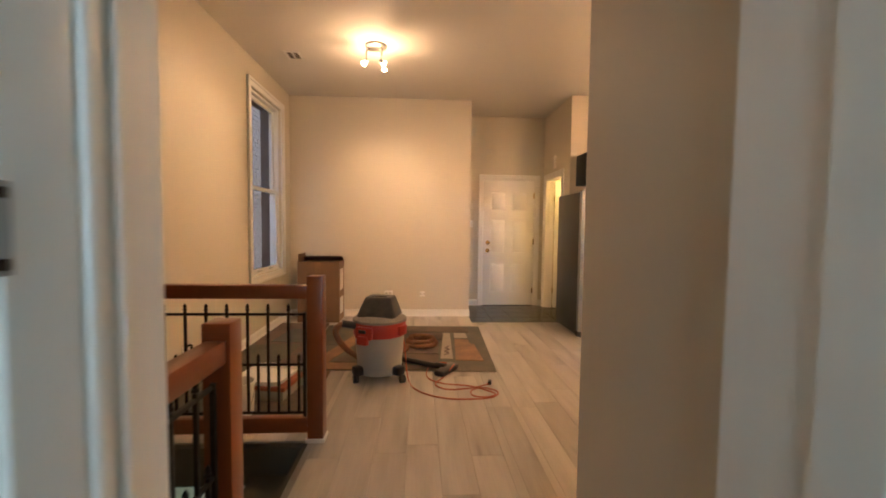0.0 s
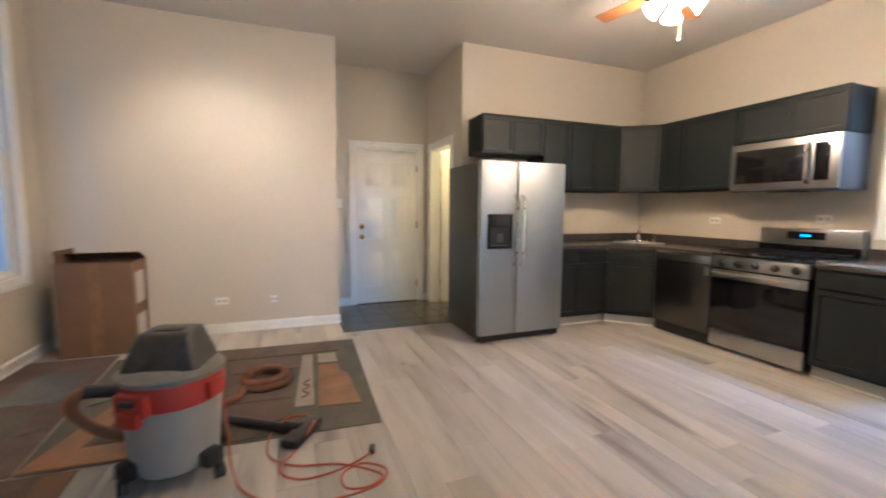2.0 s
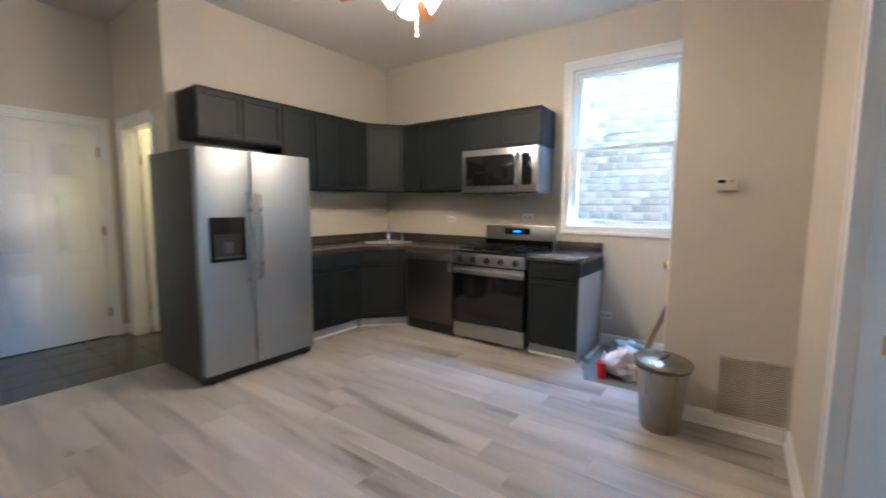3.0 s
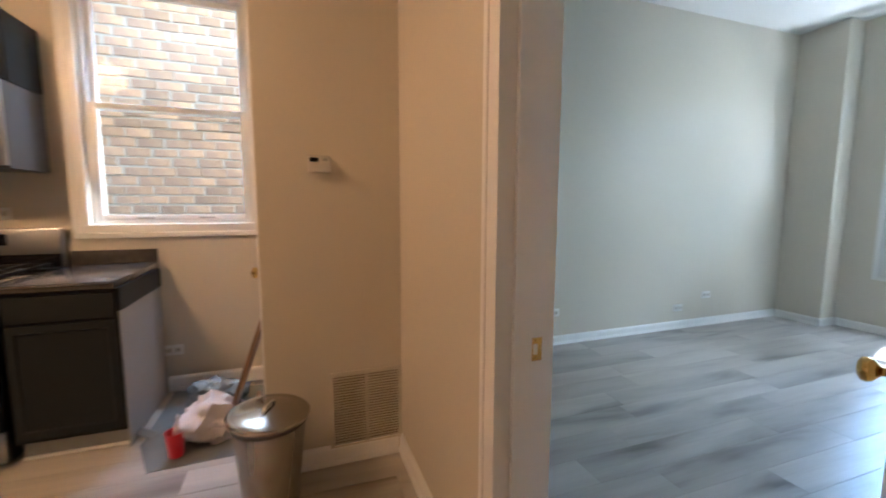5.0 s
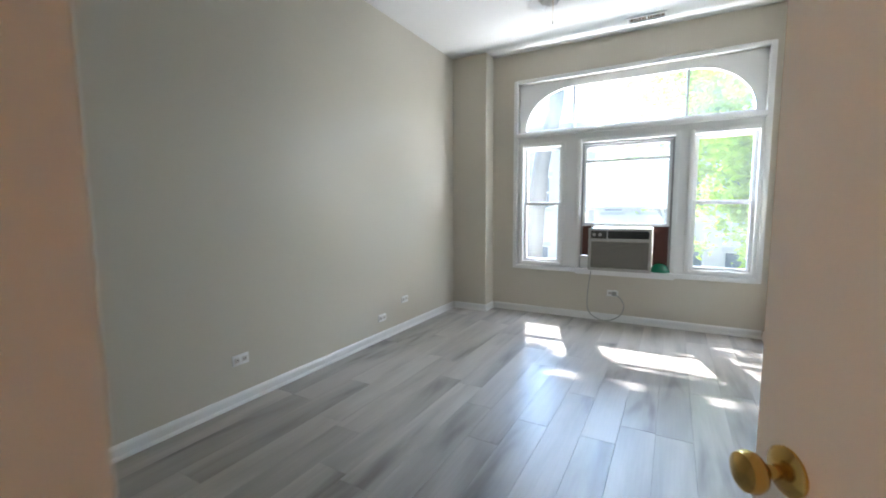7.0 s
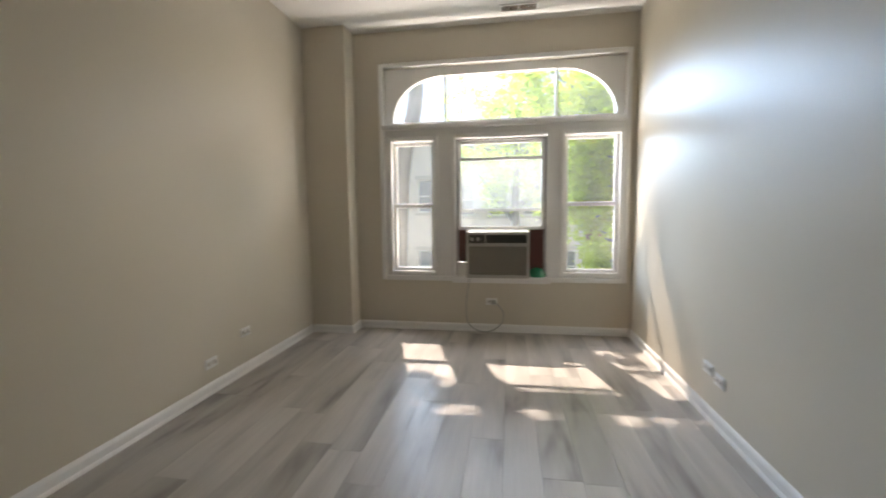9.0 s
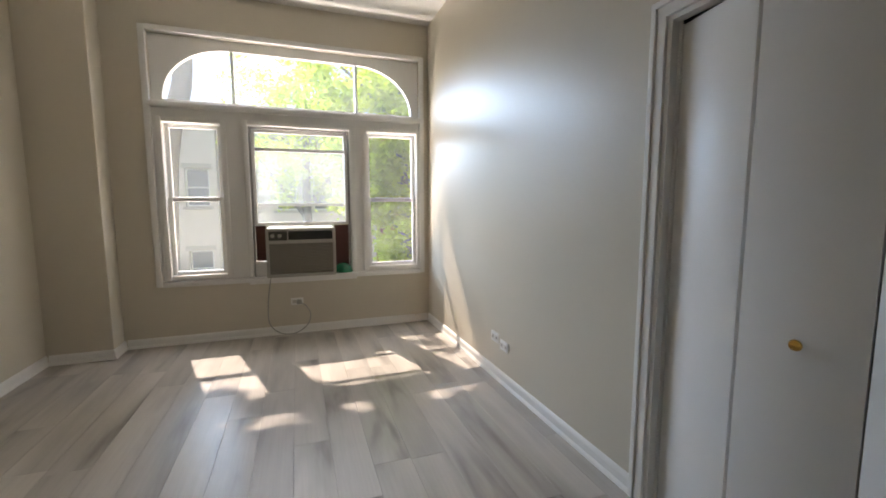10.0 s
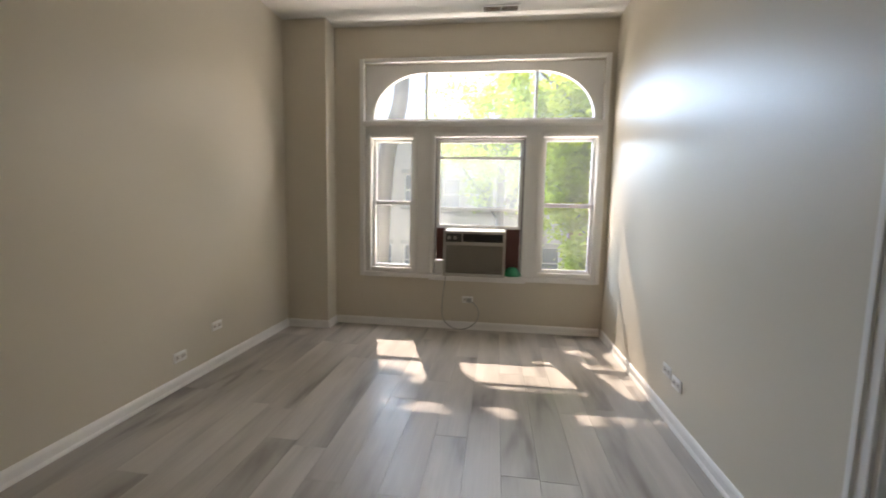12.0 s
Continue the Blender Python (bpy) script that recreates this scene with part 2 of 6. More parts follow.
MATT = mat("mat_tan_card", (0.36, 0.19, 0.075), 0.6, var=0.4, scale=5, tint=(0.15, 0.10, 0.06), fine=60, bump=0.1)
MATO = mat("mat_olive_film", (0.122, 0.108, 0.072), 0.7, var=0.5, scale=5, tint=(0.07, 0.055, 0.04), fine=30, bump=0.15)
MATL = mat("mat_light_print", (0.36, 0.32, 0.26), 0.7, var=0.2, scale=8)
MATR = mat("mat_dusky_rose", (0.144, 0.097, 0.072), 0.7, var=0.45, scale=4, tint=(0.10, 0.075, 0.06), fine=60, bump=0.1)
MATD = mat("dark_floor_paper", (0.043, 0.035, 0.027), 0.7, var=0.5, scale=4, tint=(0.15, 0.11, 0.08), fine=30, bump=0.15)
FILM = mat("grey_plastic_film", (0.22, 0.235, 0.235), 0.22, var=0.3, scale=6, fine=20, bump=0.3)
BRICKY = mat("buff_brick", (0.60, 0.37, 0.18), 0.85, var=0.42, scale=5, fine=60, bump=0.3, per_piece=0.32, tint=(0.33, 0.20, 0.13))
# brown brick, darkened in colour for the shaded passage outside the west window
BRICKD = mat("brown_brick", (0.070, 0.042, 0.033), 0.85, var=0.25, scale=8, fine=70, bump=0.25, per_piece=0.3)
MORTAR = mat("mortar", (0.50, 0.43, 0.33), 0.95, var=0.2, scale=10)
# mortar darkened likewise: the passage's shade is put into its colour
MORTARD = mat("dimmed_mortar", (0.075, 0.066, 0.060), 0.95, var=0.2, scale=10)
ASPHALT = mat("asphalt", (0.05, 0.05, 0.05), 0.9, scale=1, fine=40)
LIME = mat("pale_facade_brick", (0.74, 0.69, 0.63), 0.85, var=0.12, scale=2, fine=40)
STONE = mat("facade_stone", (0.55, 0.52, 0.47), 0.8, var=0.1)
ROOFM = mat("dark_cornice", (0.10, 0.095, 0.09), 0.7)
REDB = mat("red_brick_far", (0.36, 0.12, 0.065), 0.85, var=0.2, scale=3, fine=30)
BARK = mat("bark", (0.20, 0.185, 0.17), 0.95, var=0.3, scale=6, fine=30, bump=0.4, stretch=(1, 1, 0.3))
LEAF = mat("leaf_green", (0.12, 0.18, 0.03), 0.5, var=0.4, scale=1.5, fine=6, bump=0, tint=(0.19, 0.26, 0.035))
LEAF.node_tree.nodes["Principled BSDF"].inputs["Transmission Weight"].default_value = 0.0
GRASS = mat("grass", (0.05, 0.09, 0.02), 0.9, var=0.3)
# tints lowered to dim the view; the milky film imitates glare haze
PANE = glass_mat("window_pane", mirror=0.012, veil=0.035)
PANEHAZE = glass_mat("hazy_pane", (0.86, 0.90, 0.89), 0.05, 0.06, veil=0.05)
PANESCREEN = glass_mat("dusty_veiled_pane", (0.76, 0.80, 0.80), 0.05, 0.03, veil=0.085)
PANEARCH = glass_mat("hazy_transom_pane", (0.78, 0.82, 0.83), 0.03, 0.02, veil=0.07)
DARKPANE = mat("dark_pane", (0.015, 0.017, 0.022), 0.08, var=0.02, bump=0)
FARPANE = mat("far_window", (0.20, 0.22, 0.24), 0.12, var=0.1, bump=0)
BULB = glow("warm_bulb", (1.0, 0.62, 0.28), 8)
SHADE = glow("lit_frosted_shade", (1.0, 0.68, 0.34), 1.25)
FROST = mat("frosted_glass_shade", (0.78, 0.76, 0.72), 0.25, var=0.05, bump=0)
CLOCK = glow("blue_display", (0.15, 0.45, 1.0), 0.6, (0.01, 0.01, 0.02))


# ---- building helpers ----
def box(bm, x0, x1, y0, y1, z0, z1, bevel=0.0, m=None):
    r = bmesh.ops.create_cube(bm, size=1.0)
    vs = r["verts"]
    M = Matrix.Translation(((x0 + x1) / 2, (y0 + y1) / 2, (z0 + z1) / 2)) @ Matrix.Diagonal((abs(x1 - x0), abs(y1 - y0), abs(z1 - z0), 1))
    bmesh.ops.transform(bm, matrix=M, verts=vs)
    if bevel:
        es = list({e for v in vs for e in v.link_edges})
        r = bmesh.ops.bevel(bm, geom=es, offset=bevel, segments=2, profile=0.5, affect="EDGES")
        vs = list({v for f in r["faces"] for v in f.verts} | {v for v in vs if v.is_valid})
    if m is not None:
        bmesh.ops.transform(bm, matrix=m, verts=vs)
    return bm


def bx(*a, bevel=0.0, m=None):
    return box(bmesh.new(), *a, bevel=bevel, m=m)


def cone(bm, base, r1, r2, h, seg=24, m=None, caps=True):
    """A cone or cylinder on base, along z, or as m turns it."""
    r = bmesh.ops.create_cone(bm, cap_ends=caps, segments=seg, radius1=r1, radius2=r2, depth=h)
    M = Matrix.Translation(base) @ (m if m is not None else Matrix()) @ Matrix.Translation((0, 0, h / 2))
    bmesh.ops.transform(bm, matrix=M, verts=r["verts"])
    return bm


def lathe(bm, base, prof, seg=28, m=None):
    """Turned shape from (radius, height) pairs."""
    M = Matrix.Translation(base) @ (m if m is not None else Matrix())
    rings = []
    for r, z in prof:
        rings.append([bm.verts.new(M @ Vector((max(r, 1e-4) * math.cos(2 * math.pi * i / seg), max(r, 1e-4) * math.sin(2 * math.pi * i / seg), z))) for i in range(seg)])
    for a, b in zip(rings, rings[1:]):
        for i in range(seg):
            bm.faces.new((a[i], a[(i + 1) % seg], b[(i + 1) % seg], b[i]))
    return bm


def smooth_path(pts, n=8):
    P = [Vector(p) for p in pts]
    out = []
    for i in range(len(P) - 1):
        a, b, c, d = P[max(i - 1, 0)], P[i], P[i + 1], P[min(i + 2, len(P) - 1)]
        for k in range(n):
            t = k / n
            out.append(0.5 * ((2 * b) + (c - a) * t + (2 * a - 5 * b + 4 * c - d) * t * t + (3 * b - a - 3 * c + d) * t ** 3))
    out.append(P[-1])
    return out


def tube(bm, pts, r, seg=8, rad=None):
    P = [Vector(p) for p in pts]
    rings = []
    up = Vector((0, 0, 1))
    for i, p in enumerate(P):
        d = (P[min(i + 1, len(P) - 1)] - P[max(i - 1, 0)]).normalized()
        s = d.cross(up)
        if s.length < 0.05:
            s = d.cross(Vector((1, 0, 0)))
        s.normalize()
        u = s.cross(d)
        rr = rad(i / (len(P) - 1)) if rad else r
        rings.append([bm.verts.new(p + rr * (math.cos(2 * math.pi * k / seg) * s + math.sin(2 * math.pi * k / seg) * u)) for k in range(seg)])
    for a, b in zip(rings, rings[1:]):
        for k in range(seg):
            bm.faces.new((a[k], a[(k + 1) % seg], b[(k + 1) % seg], b[k]))
    bm.faces.new(rings[0]), bm.faces.new(rings[-1])
    return bm


def finish(bm, material, smooth):
    bmesh.ops.recalc_face_normals(bm, faces=bm.faces[:])
    me = bpy.data.meshes.new("mesh")
    bm.to_mesh(me)
    bm.free()
    me.materials.append(material)
    if smooth:
        # broad plane faces stay flat, so that only rounded edges and turned shapes are smoothed
        areas = sorted(p.area for p in me.polygons)
        limit = max(0.012, 12 * areas[len(areas) // 2])
        me.polygons.foreach_set("use_smooth", [not (max(abs(c) for c in p.normal) > 0.9999 or p.area > limit) for p in me.polygons])
        me.set_sharp_from_angle(angle=radians(35))
    return me


def thing(name, label, category, m=None, group="", kind=""):
    ob = new(name)
    ob.empty_display_size = 0.1
    if m is not None:
        ob.matrix_world = m if isinstance(m, Matrix) else Matrix.Translation(m)
    HOME[ob] = ob.matrix_basis.copy()
    return tagged(ob, label, category, group, kind)


HOME = {}


def part(name, bm, material, parent, label="", world=False, smooth=True):
    """One mesh under a thing or a part; world: its numbers are the world's."""
    me = finish(bm, material, smooth)
    if world:
        me.transform(HOME[parent].inverted())
    ob = new(name, me)
    ob.parent = parent
    HOME[ob] = HOME[parent]
    if label:
        ob["label"] = label
    return ob


def solid(name, bm, material, label="", category="", kind="structure", smooth=False, group=""):
    """A thing or a piece of the setting that is one mesh, in the world's numbers."""
    ob = new(name, finish(bm, material, smooth))
    HOME[ob] = Matrix()
    return tagged(ob, label, category, group, kind)


def slab_with_holes(axis, c0, c1, u0, u1, z0, z1, holes):
    """A wall across axis from c0 to c1, along u0..u1, with holes (u0, u1, z0, z1) right through it."""
    us = sorted({u0, u1, *[h[0] for h in holes], *[h[1] for h in holes]})
    zs = sorted({z0, z1, *[h[2] for h in holes], *[h[3] for h in holes]})
    us, zs = [u for u in us if u0 <= u <= u1], [z for z in zs if z0 <= z <= z1]
    bm = bmesh.new()
    cell = lambda i, j: 0 <= i < len(us) - 1 and 0 <= j < len(zs) - 1 and not any(
        h[0] < (us[i] + us[i + 1]) / 2 < h[1] and h[2] < (zs[j] + zs[j + 1]) / 2 < h[3] for h in holes)
    P = (lambda c, u, z: (c, u, z)) if axis == "x" else (lambda c, u, z: (u, c, z))
    quad = lambda *p: bm.faces.new([bm.verts.new(q) for q in p])
    for i in range(len(us) - 1):
        for j in range(len(zs) - 1):
            if not cell(i, j):
                continue
            a, b, c, d = us[i], us[i + 1], zs[j], zs[j + 1]
            for k in (c0, c1):
                quad(P(k, a, c), P(k, b, c), P(k, b, d), P(k, a, d))
            for di, dj, e in ((-1, 0, ((a, c), (a, d))), (1, 0, ((b, c), (b, d))), (0, -1, ((a, c), (b, c))), (0, 1, ((a, d), (b, d)))):
                if not cell(i + di, j + dj):
                    quad(P(c0, *e[0]), P(c1, *e[0]), P(c1, *e[1]), P(c0, *e[1]))
    bmesh.ops.remove_doubles(bm, verts=bm.verts[:], dist=1e-5)
    return bm


def wall(name, axis, c0, c1, u0, u1, z0=0.0, z1=3.045, holes=(), material=None):
    return solid(name, slab_with_holes(axis, c0, c1, u0, u1, z0, z1, list(holes)), material or WALL, "plain greige painted plaster wall", "wall")


H = 3.045

# ---- the large structure ----
WIN_W = (4.71, 5.66, 0.71, 2.74)      # west window
WIN_E = (2.27, 3.19, 1.13, 2.60)      # kitchen window
BLK = (1.62, 2.585, 0.06, 2.22)        # dark glazed door over the stairs
wall("wall_west", "x", -1.80, -1.55, 0.55, 6.17, -2.6, H, [WIN_W, BLK])
wall("wall_back", "y", 6.02, 6.17, -1.55, 0.955)
wall("wall_corridor_west", "x", 0.82, 0.955, 6.17, 6.83)
wall("wall_corridor_end", "y", 6.83, 7.03, 0.82, 3.70, holes=[(1.262, 2.118, 0.0, 2.055)])
wall("wall_corridor_east", "x", 2.25, 2.37, 5.655, 6.83, holes=[(5.965, 6.68, 0.0, 2.04)])
wall("wall_kitchen_back", "y", 5.655, 5.775, 2.37, 4.825)
wall("wall_bath_end", "x", 3.60, 3.70, 5.775, 6.83)
wall("wall_east", "x", 4.825, 5.08, 1.52, 5.775, holes=[WIN_E])
wall("wall_thermostat", "x", 3.644, 3.744, 1.52, 2.15)
wall("wall_closet_front", "y", 2.05, 2.15, 3.744, 4.825, holes=[(3.84, 4.56, 0.0, 2.03)])
wall("wall_bedroom_north", "y", 1.37, 1.52, 0.78, 5.08, holes=[(1.82, 2.62, 0.0, 2.05)])
wall("wall_hall_east", "x", 0.78, 0.90, -1.3, 1.37)
wall("wall_bedroom_west", "x", 1.415, 1.535, -3.33, 1.40, holes=[(-0.375, 0.83, 0.0, 1.93)], material=SATIN)
wall("wall_bedroom_closet_back", "x", 0.90, 0.96, -0.7, 1.40)
wall("wall_bedroom_closet_end", "y", -0.76, -0.70, 0.90, 1.415)
wall("wall_bedroom_east", "x", 4.735, 4.90, -3.33, 1.40, material=SATIN)
wall("wall_street", "y", -3.62, -3.33, 1.30, 5.08, -3.5, 6.2, holes=[(1.63, 3.985, 0.57, 2.69)], material=SATIN)
wall("wall_entry", "y", 0.62, 0.80, -1.55, 0.78, -2.6, H, holes=[(-0.133, 0.73, 0.0, 2.05)])
wall("wall_entry_west", "x", -0.80, -0.70, -1.3, 0.62)
wall("wall_entry_south", "y", -1.4, -1.3, -0.80, 0.90)
solid("chimney_breast", bx(4.295, 4.735, -3.33, -3.10, 0, H, bevel=0.006), SATIN, "greige painted boxed-in corner column", "wall")
solid("ceiling", bx(-1.80, 5.08, -3.33, 7.03, H, H + 0.2), CEIL, "off-white painted plaster ceiling", "ceiling")

# floor body under the planks, leaving the stairwell open
bm = bmesh.new()
for r in ((-0.40, 0.78, -1.3, 6.02), (-1.55, -0.40, 2.62, 6.02), (-0.80, -0.40, -1.3, 0.80), (0.78, 5.08, 1.40, 7.03), (0.82, 5.0, -3.33, 1.40)):
    box(bm, r[0], r[1], r[2], r[3], -0.24, -0.010)
solid("floor", bm, GROUT, "pale grey-brown vinyl plank floor", "floor")
solid("stair_hall_floor", bx(-1.55, -0.40, 0.80, 2.62, -2.7, -2.6), OLIVE, "dark carpeted floor at the stair foot", "floor")

# baseboards: tall white board with a quarter-round shoe
def baseboard(a, b, side):
    """Along the wall from a to b in plan; side: the way into the room."""
    a, b, s = Vector((*a, 0)), Vector((*b, 0)), Vector((*side, 0))
    d = (b - a).normalized()
    h = 0.080 if max(a.y, b.y) < 1.4 else 0.098
    prof = [(0, 0), (0.020, 0), (0.019, 0.010), (0.014, 0.020), (0.012, 0.022), (0.012, h - 0.020), (0.009, h - 0.011), (0.004, h - 0.002), (0, h)]
    bm = bmesh.new()
    ends = []
    for p in (a, b):
        ends.append([bm.verts.new(p + s * x + Vector((0, 0, z + 0.001))) for x, z in prof])
    for i in range(len(prof) - 1):
        bm.faces.new((ends[0][i], ends[0][i + 1], ends[1][i + 1], ends[1][i]))
    bm.faces.new(ends[0]), bm.faces.new(ends[1])
    return solid("baseboard", bm, WHITE, "white painted wooden baseboard along the wall", "baseboard")


for a, b, s in (((-1.55, 2.66), (-1.55, 6.02), (1, 0)), ((-1.53, 6.02), (0.955, 6.02), (0, -1)), ((0.955, 6.02), (0.955, 6.83), (1, 0)),
                ((0.975, 6.83), (1.19, 6.83), (0, -1)), ((2.19, 6.83), (2.25, 6.83), (0, -1)), ((2.25, 5.655), (2.25, 5.885), (-1, 0)),
                ((4.825, 2.15), (4.825, 2.84), (-1, 0)), ((4.62, 2.15), (4.805, 2.15), (0, 1)),
                ((3.644, 1.54), (3.644, 2.15), (-1, 0)), ((2.70, 1.52), (3.644, 1.52), (0, 1)), ((0.78, 1.52), (1.74, 1.52), (0, 1)), ((0.78, 0.90), (0.78, 1.52), (-1, 0)),
                ((4.735, -3.10), (4.735, 1.37), (-1, 0)), ((4.295, -3.10), (4.715, -3.10), (0, 1)), ((4.295, -3.33), (4.295, -3.08), (-1, 0)),
                ((1.555, -3.33), (4.275, -3.33), (0, 1)), ((1.535, -3.33), (1.535, -0.441), (1, 0)), ((2.705, 1.37), (4.715, 1.37), (0, -1))):
    baseboard(a, b, s)


def casing(name, axis, c, u0, u1, z0, z1, w, t, sign, sill=False, label="white painted moulded casing"):
    """Trim round an opening on a wall face at c; the board stands out by t on the side sign."""
    bm = bmesh.new()
    def board(a, b, e, f, th):
        lo, hi = sorted((c, c + sign * th))
        if axis == "x":
            box(bm, lo, hi, a, b, e, f, bevel=0.004)
        else:
            box(bm, a, b, lo, hi, e, f, bevel=0.004)
    for th, ww in ((t, 0.0), (t * 1.5, w * 0.62)):
        board(u0 - w, u0 - ww, z0 - (w if sill else 0), z1 + w, th)
        board(u1 + ww, u1 + w, z0 - (w if sill else 0), z1 + w, th)
        board(u0 - w, u1 + w, z1 + ww, z1 + w, th * 1.02)
        if sill:
            board(u0 - w, u1 + w, z0 - w, z0 - ww, th * 1.02)
    return solid(name, bm, WHITE, label, "trim")


def jamb(axis, c0, c1, u0, u1, z1, name="door_jamb"):
    """Lining of a door opening with its stop."""
    bm = bmesh.new()
    def b_(a, b, e, f, k0=c0, k1=c1):
        if axis == "x":
            box(bm, k0, k1, a, b, e, f)
        else:
            box(bm, a, b, k0, k1, e, f)
    m0, m1 = c0 + (c1 - c0) * 0.42, c0 + (c1 - c0) * (0.72 if c1 - c0 < 0.3 else 0.61)
    b_(u0, u0 + 0.018, 0, z1), b_(u1 - 0.018, u1, 0, z1), b_(u0 + 0.018, u1 - 0.018, z1 - 0.018, z1)
    b_(u0 + 0.018, u0 + 0.030, 0, z1 - 0.018, m0, m1), b_(u1 - 0.030, u1 - 0.018, 0, z1 - 0.018, m0, m1)
    return solid(name, bm, WHITE, "white painted door lining with stop", "trim")


casing("trim_bedroom_door", "y", 1.52, 1.82, 2.62, 0, 2.05, 0.062, 0.012, 1)
casing("trim_bedroom_door_inside", "y", 1.37, 1.82, 2.62, 0, 2.05, 0.085, 0.016, -1)
jamb("y", 1.358, 1.532, 1.82, 2.62, 2.05)
casing("trim_back_door", "y", 6.83, 1.262, 2.118, 0, 2.055, 0.07, 0.014, -1)
jamb("y", 6.826, 7.03, 1.262, 2.118, 2.055)
casing("trim_bath_door", "x", 2.25, 5.965, 6.68, 0, 2.04, 0.075, 0.014, -1)
jamb("x", 2.246, 2.374, 5.965, 6.68, 2.04)
casing("trim_closet_front", "y", 2.15, 3.84, 4.56, 0, 2.03, 0.06, 0.014, 1)
casing("trim_bedroom_closet", "x", 1.535, -0.375, 0.83, 0, 1.93, 0.065, 0.016, 1)
jamb("x", 1.41, 1.54, -0.375, 0.83, 1.93)
casing("trim_entry", "y", 0.80, -0.133, 0.73, 0, 2.05, 0.05, 0.014, 1)
jamb("y", 0.40, 0.806, -0.133, 0.73, 2.05)
for a, b, th in ((0.655, 0.676, 0.036), (0.711, 0.726, 0.028)):
    solid("trim_entry_bead", bx(-0.1152, -0.133 + th, a, b, 0.0, 2.03, bevel=0.005), WHITE, "white painted bead on the entry jamb", "trim")
casing("trim_west_window", "x", -1.55, *WIN_W, 0.085, 0.018, 1, sill=True)
casing("trim_kitchen_window", "x", 4.825, *WIN_E, 0.085, 0.018, -1, sill=True)


# ---- double-hung windows ----
def sash(bm, axis, c, t, u0, u1, z0, z1, w):
    for a, b, e, f in ((u0, u0 + w, z0, z1), (u1 - w, u1, z0, z1), (u0 + w, u1 - w, z0, z0 + w), (u0 + w, u1 - w, z1 - w, z1)):
        if axis == "x":
            box(bm, c - t / 2, c + t / 2, a, b, e, f, bevel=0.003)
        else:
            box(bm, a, b, c - t / 2, c + t / 2, e, f, bevel=0.003)
    return bm


def flat(bm, axis, c, u0, u1, z0, z1):
    P = [(u0, z0), (u1, z0), (u1, z1), (u0, z1)]
    bm.faces.new([bm.verts.new((c, u, z) if axis == "x" else (u, c, z)) for u, z in P])
    return bm


def hung_window(name, axis, face, out, u0, u1, z0, z1, mid, label, pane=None, w=0.035):
    """Lower sash inside, upper sash outside; out: which way is outdoors."""
    ob = thing(name, label, "window", (face, (u0 + u1) / 2, z0) if axis == "x" else ((u0 + u1) / 2, face, z0), kind="structure")
    fb = bmesh.new()
    lo, hi = sorted((face + out * 0.03, face + out * 0.14))
    for a, b, e, f in ((u0, u0 + 0.022, z0, z1), (u1 - 0.022, u1, z0, z1), (u0 + 0.022, u1 - 0.022, z1 - 0.022, z1), (u0 + 0.022, u1 - 0.022, z0, z0 + 0.022)):
        if axis == "x":
            box(fb, lo, hi, a, b, e, f)
        else:
            box(fb, a, b, lo, hi, e, f)
    part("window_frame", fb, WHITE, ob, world=True)
    a, b = u0 + 0.022, u1 - 0.022
    low = part("lower_sash", sash(bmesh.new(), axis, face + out * 0.055, 0.034, a, b, z0 + 0.022, mid + 0.018, w), WHITE, ob, world=True)
    up = part("upper_sash", sash(bmesh.new(), axis, face + out * 0.100, 0.034, a, b, mid - 0.018, z1 - 0.022, w), WHITE, ob, world=True)
    p1 = part("pane", flat(bmesh.new(), axis, face + out * 0.055, a + w, b - w, z0 + 0.022 + w, mid + 0.018 - w), pane or PANE, low, world=True)
    p2 = part("pane", flat(bmesh.new(), axis, face + out * 0.100, a + w, b - w, mid - 0.018 + w, z1 - 0.022 - w), pane or PANE, up, world=True)
    p1.visible_shadow = p2.visible_shadow = False
    lk = bmesh.new()
    for k in (0.3, 0.7):
        u = a + (b - a) * k
        if axis == "x":
            box(lk, *sorted((face + out * 0.022, face + out * 0.040)), u - 0.05, u + 0.05, z0 + 0.032, z0 + 0.044, bevel=0.002)
        else:
            box(lk, u - 0.05, u + 0.05, *sorted((face + out * 0.022, face + out * 0.040)), z0 + 0.032, z0 + 0.044, bevel=0.002)
    part("sash_lift", lk, mat("sash_lift_grey", (0.45, 0.45, 0.44), 0.4) if "sash_lift_grey" not in bpy.data.materials else bpy.data.materials["sash_lift_grey"], low, world=True)
    return ob


hung_window("window_1", "x", -1.55, -1, *WIN_W, 1.69, "white double-hung window facing a close brick wall", PANEHAZE)
hung_window("window_2", "x", 4.825, 1, *WIN_E, 1.86, "white double-hung kitchen window facing a brick wall")

# added dark lining so the outer reveal does not show bright
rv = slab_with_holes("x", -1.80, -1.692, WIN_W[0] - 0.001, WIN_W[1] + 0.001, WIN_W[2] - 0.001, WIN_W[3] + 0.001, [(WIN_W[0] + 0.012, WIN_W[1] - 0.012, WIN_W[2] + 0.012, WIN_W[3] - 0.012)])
solid("trim_brick_reveal", rv, BRICKD, "dark brick-coloured lining added to dim the outer window reveal", "trim")

# bedroom street window: white panelled front with three sashes and an arched transom
FY = -3.345
front = thing("window_3", "white wooden three-part street window with arched transom", "window", (2.81, FY, 0.53), kind="structure")
OPN = {"east": (3.47, 3.91, 0.62, 1.955), "middle": (2.345, 3.245, 0.545, 1.965), "west": (1.665, 2.175, 0.62, 1.965)}
